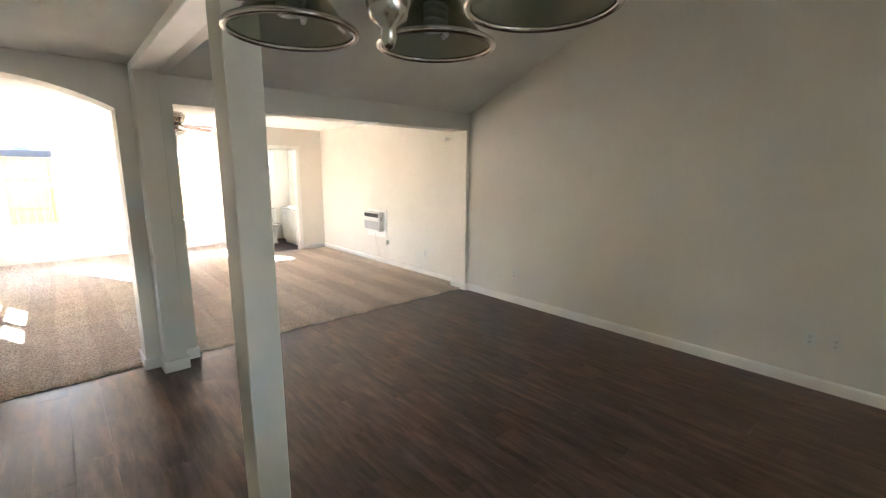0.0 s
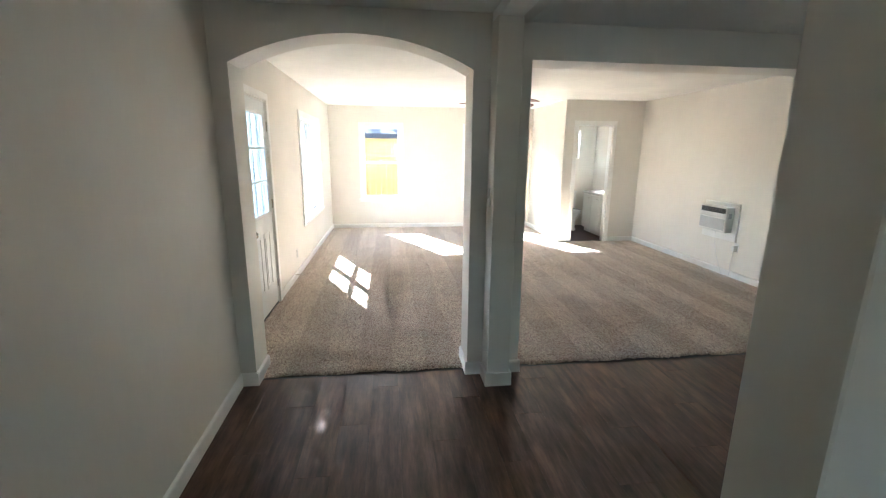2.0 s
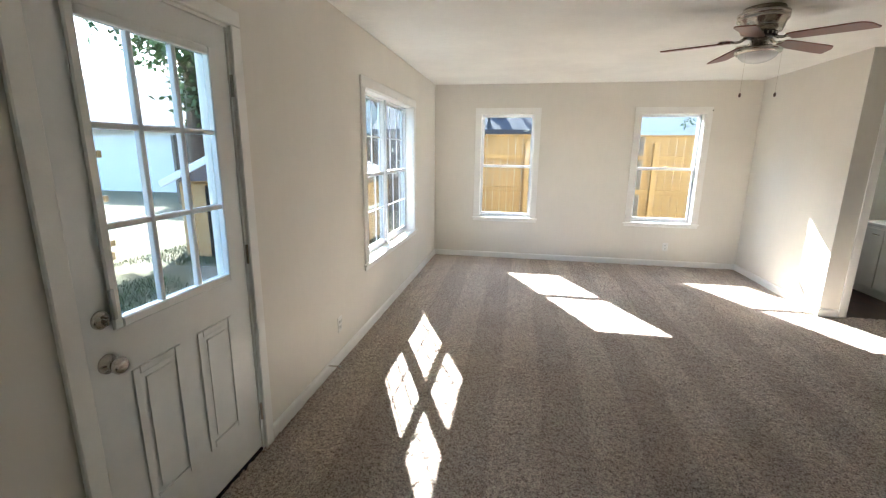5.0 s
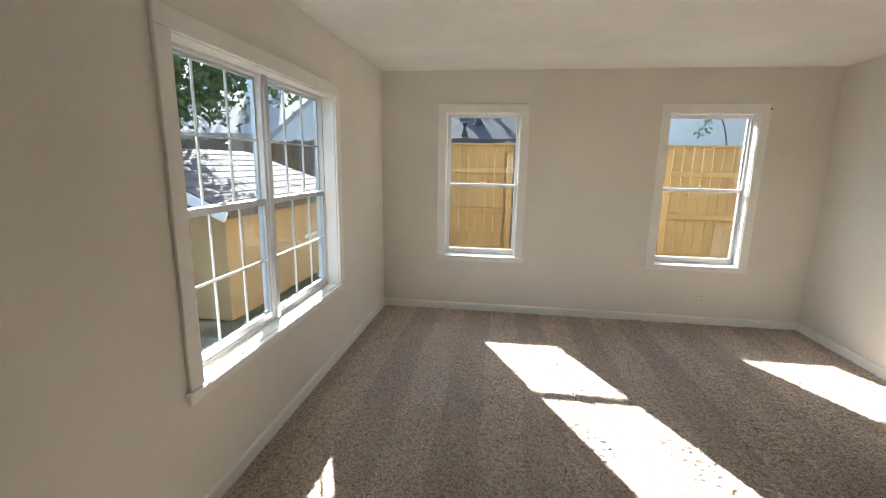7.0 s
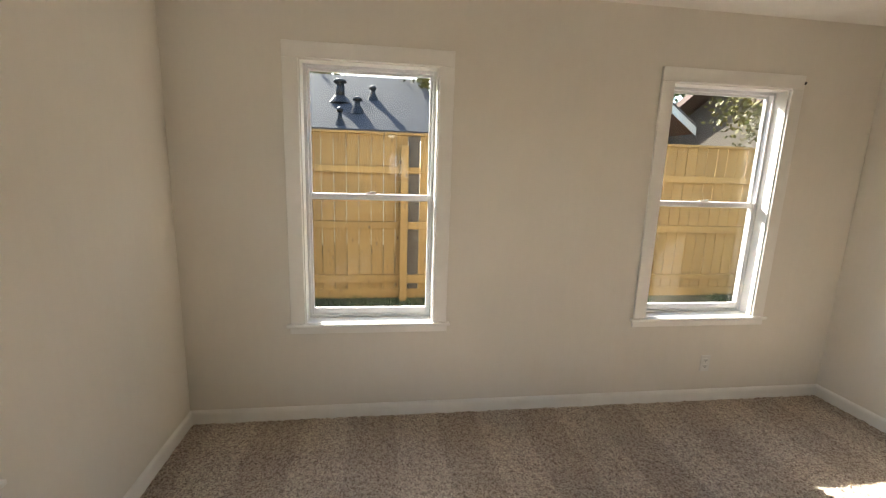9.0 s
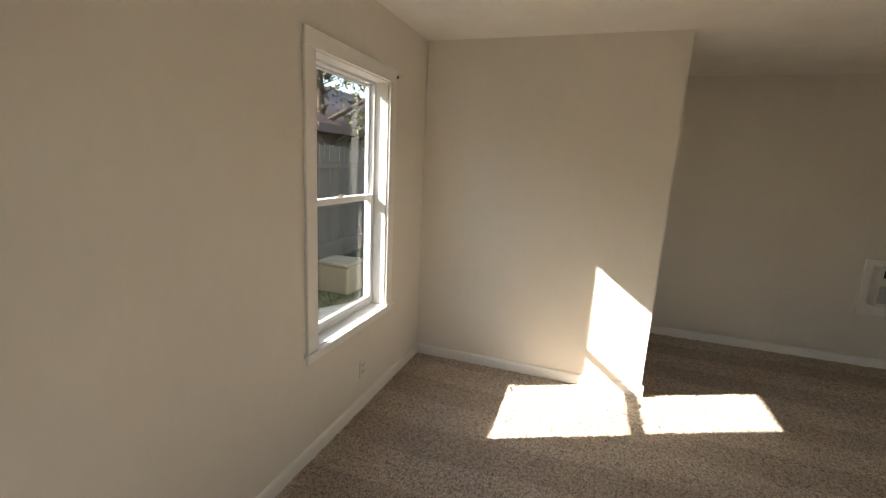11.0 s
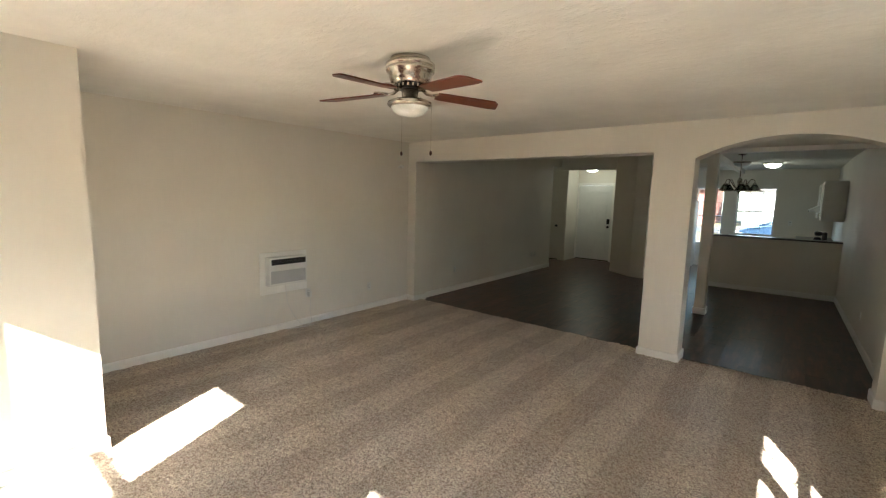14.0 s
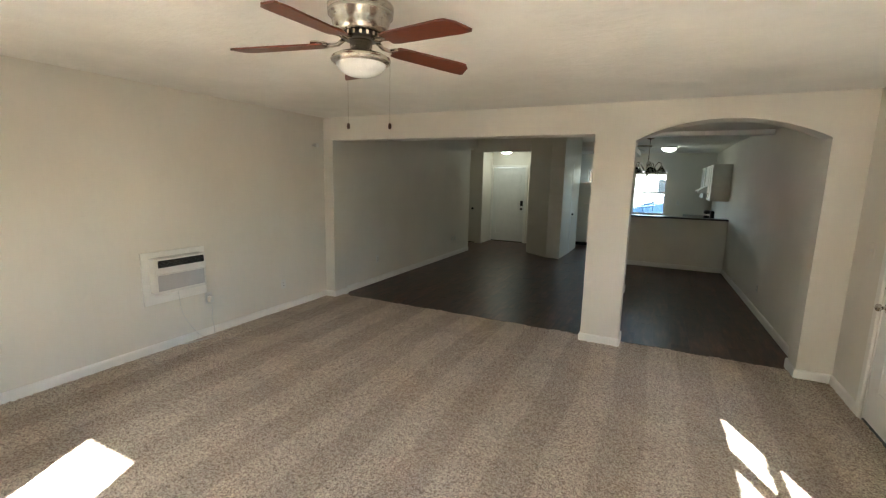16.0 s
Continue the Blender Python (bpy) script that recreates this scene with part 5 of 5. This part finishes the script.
def house(name, x0, y0, x1, y1, eave, ridge, wallmat, roofmat, label, axis="x", windows=(), soffit=False):
    ob = thing(name, pose((x0 + x1) / 2, (y0 + y1) / 2, GZ), label, "house")
    hx, hy = (x1 - x0) / 2, (y1 - y0) / 2
    part("wall", boxes((-hx, -hy, 0, hx, hy, eave)), wallmat, ob)
    o = 0.45
    if axis == "x":
        part("gable", prism(bmesh.new(), [(-hy, eave), (hy, eave), (0, ridge - 0.1)], -hx, hx, "x"), wallmat, ob)
        prof = [(-hy - o, eave - 0.12), (0, ridge), (hy + o, eave - 0.12), (hy + o, eave + 0.06), (0, ridge + 0.18), (-hy - o, eave + 0.06)]
        part("roof", prism(bmesh.new(), prof, -hx - o, hx + o, "x"), roofmat, ob)
    else:
        part("gable", prism(bmesh.new(), [(-hx, eave), (hx, eave), (0, ridge - 0.1)], -hy, hy, "y"), wallmat, ob)
        prof = [(-hx - o, eave - 0.12), (0, ridge), (hx + o, eave - 0.12), (hx + o, eave + 0.06), (0, ridge + 0.18), (-hx - o, eave + 0.06)]
        part("roof", prism(bmesh.new(), prof, -hy - o, hy + o, "y"), roofmat, ob)
    if soffit:
        part("soffit", prism(bmesh.new(), [(-hx - o + 0.03, eave - 0.17), (0, ridge - 0.06), (hx + o - 0.03, eave - 0.17), (hx + o - 0.03, eave - 0.13), (0, ridge - 0.012), (-hx - o + 0.03, eave - 0.13)], -hy - o + 0.03, hy, "y"), BLADE, ob, "brown stained soffit boards")
        part("rake_board", prism(bmesh.new(), [(-hx - o, eave - 0.20), (0, ridge - 0.08), (hx + o, eave - 0.20), (hx + o, eave - 0.02), (0, ridge + 0.10), (-hx - o, eave - 0.02)], -hy - o - 0.025, -hy - o - 0.003, "y"), TRIM, ob, "white painted rake boards")
    for x, z, w, h, side in windows:
        y = -hy if side == "s" else hy
        d = -0.03 if side == "s" else 0.03
        wn_ = part("window", boxes((x, y + d, z, x + w, y, z + h)), TRIM, ob)
        part("pane", boxes((x + 0.08, y + d * 1.3, z + 0.08, x + w - 0.08, y + d * 1.02, z + h - 0.08)), DARKGLASS, wn_)
    return ob


house("neighbour_house", -2.6, 12.6, 1.65, 16.6, 2.2, 3.45, SIDING, SHINGLE_B, "neighbouring house with a slate-blue shingle roof", "x")
house("neighbour_house_white", 3.10, 14.0, 8.05, 22.0, 2.75, 4.7, SIDING, SHINGLE, "pale neighbouring house with a shingle gable", "y", soffit=True)
house("neighbour_house_grey", -22.0, 14.5, -6.0, 24.0, 2.4, 4.9, SIDING, SHINGLE_C, "neighbouring house with a broad grey shingle roof", "x")
house("old_barn", 9.5, 11.0, 17.0, 17.0, 2.35, 3.9, GREYWOOD, RUSTROOF, "old outbuilding with a rusty metal roof", "x")
house("street_house", -6.0, -42.0, 4.0, -34.0, 2.8, 5.2, SIDING, SHINGLE, "pale house across the street", "x", [(1.0, 0.9, 1.6, 1.3, "n"), (-3.0, 0.9, 1.6, 1.3, "n")])
house("street_house_red", 6.0, -40.0, 16.0, -33.0, 2.8, 5.2, BRICKP, SHINGLE_B, "red-fronted house across the street", "x", [(-3.0, 0.9, 1.4, 1.3, "n"), (1.0, 0.9, 1.6, 1.3, "n")])


def dish(m):
    ob = thing("satellite_dish", m, "grey satellite dish on a bent mast", "satellite dish", "satellite dishes")
    bm = lathe(bmesh.new(), [(0, 0), (0.14, 0.012), (0.25, 0.045), (0.36, 0.10), (0.36, 0.112), (0.25, 0.058), (0.14, 0.025), (0, 0.013)], 28)
    bmesh.ops.transform(bm, matrix=pose(0, 0, 0.75, 68, 0, 20), verts=bm.verts)
    part("reflector", bm, ALU, ob, "", True)
    part("mast", tube(bmesh.new(), smooth_path([(0, 0.2, -0.02), (0, 0.15, 0.4), (0, 0.03, 0.7)]), 0.025, 10), BLACKM, ob)
    part("feed_arm", tube(bmesh.new(), [(0, 0.02, 0.55), (0.1, -0.35, 0.62), (0.12, -0.45, 0.72)], 0.014, 8), BLACKM, ob)


def roof_vent(x, y, r, h):
    ob = thing("roof_vent", pose(x, y, 2.14 + 0.56 * (y - 12.15)), "dark vent pipe with a flashing on the slate roof", "roof vent", "roof vents")
    part("flashing", lathe(bmesh.new(), [(0, -0.06), (r * 2.6, -0.06), (r * 1.4, 0.08), (0, 0.08)], 16), BLACKM, ob)
    part("pipe", lathe(bmesh.new(), [(0, 0.0), (r, 0.0), (r, h), (0, h)], 16), BLACKM, ob, "", True)
    part("cap", lathe(bmesh.new(), [(0, h + 0.001), (r * 1.5, h + 0.001), (r * 1.4, h + 0.05), (0, h + 0.09)], 16), BLACKM, ob, "", True)


for x, y, r, h in ((0.22, 13.3, 0.09, 0.34), (0.59, 12.85, 0.06, 0.2), (0.30, 12.32, 0.04, 0.22), (0.88, 13.45, 0.05, 0.18)):
    roof_vent(x, y, r, h)
dish(pose(-8.2, 15.2, 2.86, 0, 0, 60))
dish(pose(-7.0, 15.6, 3.07, 0, 0, 40))
ob = thing("chimney", pose(-7.4, 17.0, 2.0), "pale blue boxed chimney on the roof", "chimney")
part("stack", boxes((-0.5, -0.4, 0.0, 0.5, 0.4, 4.6, 0.02)), SIDING, ob)
part("cap", boxes((-0.58, -0.48, 4.6005, 0.58, 0.48, 4.7, 0.02)), ALU, ob)


def tree(name, x, y, h, spread, seed, leafmat, label, n=2600, low=0.35, leaf=0.10, trunk=0.16):
    rng = random.Random(seed)
    ob = thing(name, pose(x, y, GZ), label, "tree")
    bm = bmesh.new()
    pts = [(0, 0, -0.1), (rng.uniform(-.1, .1), rng.uniform(-.1, .1), h * 0.25), (rng.uniform(-.25, .25), rng.uniform(-.25, .25), h * 0.55), (rng.uniform(-.3, .3), rng.uniform(-.3, .3), h * 0.9)]
    tube(bm, smooth_path(pts), [trunk * (1 - 0.85 * i / 15) for i in range(16)], 10)
    part("trunk", bm, BARK, ob, "", True)
    tips = []
    bm = bmesh.new()
    for k in range(11):
        z = h * (low + (0.9 - low) * k / 11)
        a = k * 2.4 + rng.uniform(-0.4, 0.4)
        ln = spread * rng.uniform(0.65, 1.0) * (1.0 - 0.45 * k / 11)
        p0 = Vector((0, 0, z * 0.93))
        p2 = Vector((ln * math.cos(a), ln * math.sin(a), z + ln * rng.uniform(0.15, 0.5)))
        p1 = (p0 + p2) / 2 + Vector((0, 0, rng.uniform(-0.1, 0.25)))
        tube(bm, smooth_path([p0, p1, p2], 4), [trunk * 0.4 * (1 - 0.8 * i / 8) for i in range(9)], 7)
        for f in (0.45, 0.65, 0.85, 1.0):
            q = p0.lerp(p2, f)
            tips.append(q)
            e = q + Vector((rng.uniform(-1, 1), rng.uniform(-1, 1), rng.uniform(-0.4, 0.8))) * spread * 0.28
            tube(bm, [q, (q + e) / 2, e], [0.02, 0.014, 0.006], 5)
            tips.append(e)
    part("limbs", bm, BARK, ob, "", True)
    r2 = np.random.default_rng(seed)
    c = np.array([tuple(tips[i]) for i in r2.integers(0, len(tips), n)])
    c = c + r2.normal(0, spread * 0.10, (n, 3))
    d = r2.normal(0, 1, (n, 3))
    d /= np.linalg.norm(d, axis=1)[:, None]
    s = np.cross(d, r2.normal(0, 1, (n, 3)))
    s /= np.linalg.norm(s, axis=1)[:, None]
    L = (leaf * r2.uniform(0.6, 1.3, n))[:, None]
    v = np.concatenate([c, c + d * L * 0.5 + s * L * 0.28, c + d * L, c + d * L * 0.5 - s * L * 0.28])
    i = np.arange(n)
    me = bpy.data.meshes.new("crown")
    me.from_pydata(v.tolist(), [], np.stack([i, i + n, i + 2 * n, i + 3 * n], -1).tolist())
    me.materials.append(leafmat)
    cr = new("crown", me)
    cr.parent = ob


tree("shade_tree", -4.3, 6.75, 8.0, 2.3, 21, LEAF, "leafy dark green tree beyond the shed", 36000, 0.26, 0.12)
tree("fence_tree", 2.55, 14.6, 6.6, 1.3, 9, LEAF_Y, "slim yellow-green tree behind the pine fence", 5500, 0.3, 0.11, 0.08)
tree("yard_tree", 9.9, 11.0, 6.5, 2.6, 5, LEAF_Y, "tree with yellow-green leaves behind the fence", 9000, 0.3, 0.12)
tree("far_tree", 13.5, 19.0, 9.0, 4.6, 33, LEAF, "large dark green tree in the distance", 9000, 0.25, 0.28, 0.3)
tree("far_tree", -3.0, 24.0, 8.0, 4.0, 35, LEAF_Y, "tall yellowing tree in the distance", 8000, 0.3, 0.25, 0.3)
tree("far_tree", -14.0, 27.0, 10.0, 5.0, 36, LEAF, "large dark green tree in the distance", 9000, 0.25, 0.3, 0.3)
tree("street_tree", 4.5, -17.0, 6.5, 2.8, 41, LEAF, "green street tree in the front yard", 5000, 0.4, 0.2)


def sapling():
    """A thin young tree whose tip leans over the pine fence."""
    rng = random.Random(12)
    ob = thing("sapling", pose(5.15, 9.9, GZ), "thin sapling leaning over the pine fence with a few leaves", "tree")
    way_ = smooth_path([(0, 0, -0.05), (-0.05, 0, 1.2), (-0.2, -0.03, 2.2), (-0.38, -0.06, 2.55), (-0.55, -0.1, 2.42), (-0.66, -0.11, 2.28)])
    part("trunk", tube(bmesh.new(), way_, [0.02 - 0.016 * i / 25 for i in range(26)], 8), BARK, ob, "", True)
    bm = bmesh.new()
    for i in range(34):
        p = way_[rng.randint(17, 25)] + Vector((rng.gauss(0, 0.05), rng.gauss(0, 0.05), rng.gauss(0, 0.05)))
        d = Vector((rng.gauss(0, 1), rng.gauss(0, 1), rng.gauss(-0.3, 0.6))).normalized()
        u = d.orthogonal().normalized()
        ln = rng.uniform(0.06, 0.11)
        bm.faces.new([bm.verts.new(q) for q in (p, p + d * ln * 0.5 + u * ln * 0.3, p + d * ln, p + d * ln * 0.5 - u * ln * 0.3)])
    part("crown", bm, LEAF, ob)


sapling()

# street side
tagged(link("road", boxes((-60, -31, GZ, 70, -24, GZ + 0.02)), ASPHALT), "grey asphalt street in front of the house", "road", kind="structure")
tagged(link("driveway", boxes((-2.0, -24.01, GZ, 3.2, -8.3, GZ + 0.025)), ASPHALT), "grey asphalt driveway", "driveway", kind="structure")


def car(m):
    ob = thing("parked_car", m, "blue-grey parked sedan in the driveway", "car")
    prof = [(-2.2, 0.35), (-2.25, 0.62), (-2.1, 0.82), (-1.55, 0.90), (-0.95, 1.36), (0.55, 1.40), (1.25, 0.95), (2.1, 0.82), (2.25, 0.55), (2.2, 0.32)]
    bm = prism(bmesh.new(), prof, -0.86, 0.86, "y")
    bmesh.ops.bevel(bm, geom=list(bm.edges), offset=0.06, segments=2, affect='EDGES')
    part("body", bm, CARPAINT, ob, "", True)
    for s in (-1, 1):
        part("side_window", prism(bmesh.new(), [(-1.35, 0.93), (-0.88, 1.28), (0.50, 1.31), (1.0, 0.97)], s * 0.862, s * 0.872, "y"), DARKGLASS, ob)
        for x in (-1.35, 1.40):
            bm = lathe(bmesh.new(), [(0, -0.1), (0.26, -0.1), (0.32, -0.08), (0.32, 0.08), (0.26, 0.1), (0, 0.1)], 24)
            bmesh.ops.transform(bm, matrix=pose(x, s * 0.80, 0.32, 90), verts=bm.verts)
            wh = part("tyre", bm, RUBBER, ob, "", True)
            bm = lathe(bmesh.new(), [(0, 0.104), (0.19, 0.104), (0.2, 0.09), (0, 0.09)], 16)
            bmesh.ops.transform(bm, matrix=pose(x, s * 0.80, 0.32, 90 if s < 0 else -90), verts=bm.verts)
            part("rim", bm, ALU, wh, "", True)
        part("headlight", boxes((2.12, s * 0.62 - 0.14, 0.60, 2.24, s * 0.62 + 0.14, 0.72, 0.03)), OPAL, ob)
        part("tail_light", boxes((-2.25, s * 0.62 - 0.14, 0.62, -2.14, s * 0.62 + 0.14, 0.76, 0.03)), BRICKP, ob)
    part("windscreen", prism(bmesh.new(), [(0.60, 1.375), (1.20, 0.99), (1.215, 1.0), (0.615, 1.385)], -0.68, 0.68, "y"), DARKGLASS, ob)
    part("rear_window", prism(bmesh.new(), [(-1.47, 0.97), (-1.01, 1.335), (-1.02, 1.345), (-1.485, 0.98)], -0.68, 0.68, "y"), DARKGLASS, ob)


car(pose(0.35, -14.0, GZ + 0.03, 0, 0, 12))


# ---- floor planks, each a piece of its own ----
def planks():
    w, ln, gap = 0.178, 1.22, 0.0018
    meshes = {}
    rng = random.Random(2)

    def plank_mesh(a, b):
        k = (round(a, 2), round(b, 2))
        if k not in meshes:
            bm = bmesh.new()
            ch = 0.0015
            lo = [bm.verts.new(p) for p in ((0, 0, -0.006), (k[0], 0, -0.006), (k[0], k[1], -0.006), (0, k[1], -0.006))]
            md = [bm.verts.new(p) for p in ((0, 0, -ch), (k[0], 0, -ch), (k[0], k[1], -ch), (0, k[1], -ch))]
            hi = [bm.verts.new(p) for p in ((ch, ch, 0), (k[0] - ch, ch, 0), (k[0] - ch, k[1] - ch, 0), (ch, k[1] - ch, 0))]
            bm.faces.new(hi)
            for r, s in ((lo, md), (md, hi)):
                for i in range(4):
                    bm.faces.new((r[i], r[(i + 1) % 4], s[(i + 1) % 4], s[i]))
            me = bpy.data.meshes.new("plank")
            bm.to_mesh(me)
            bm.free()
            me.materials.append(PLANK)
            meshes[k] = me
        return meshes[k]
    x, row = 0.156, 0
    while x < 6.9:
        y_top = 0.062 if x < XD - 0.02 else -4.7
        y = y_top + [0.0, 0.43, 0.85, 0.22, 0.63, 1.04][row % 6]
        right = min(x + w, XD) if x < XD - 0.02 else x + w
        while y > -7.99:
            a, b = max(y - ln, -7.99), min(y, y_top)
            if b - a > 0.05 and right - x > 0.03:
                ob = new("plank", plank_mesh(right - x - gap, b - a - gap))
                ob.parent = floor_dining
                ob.location = (x, a, -0.011 + rng.uniform(-0.0004, 0.0004))
            y -= ln
        x, row = right, row + 1


planks()
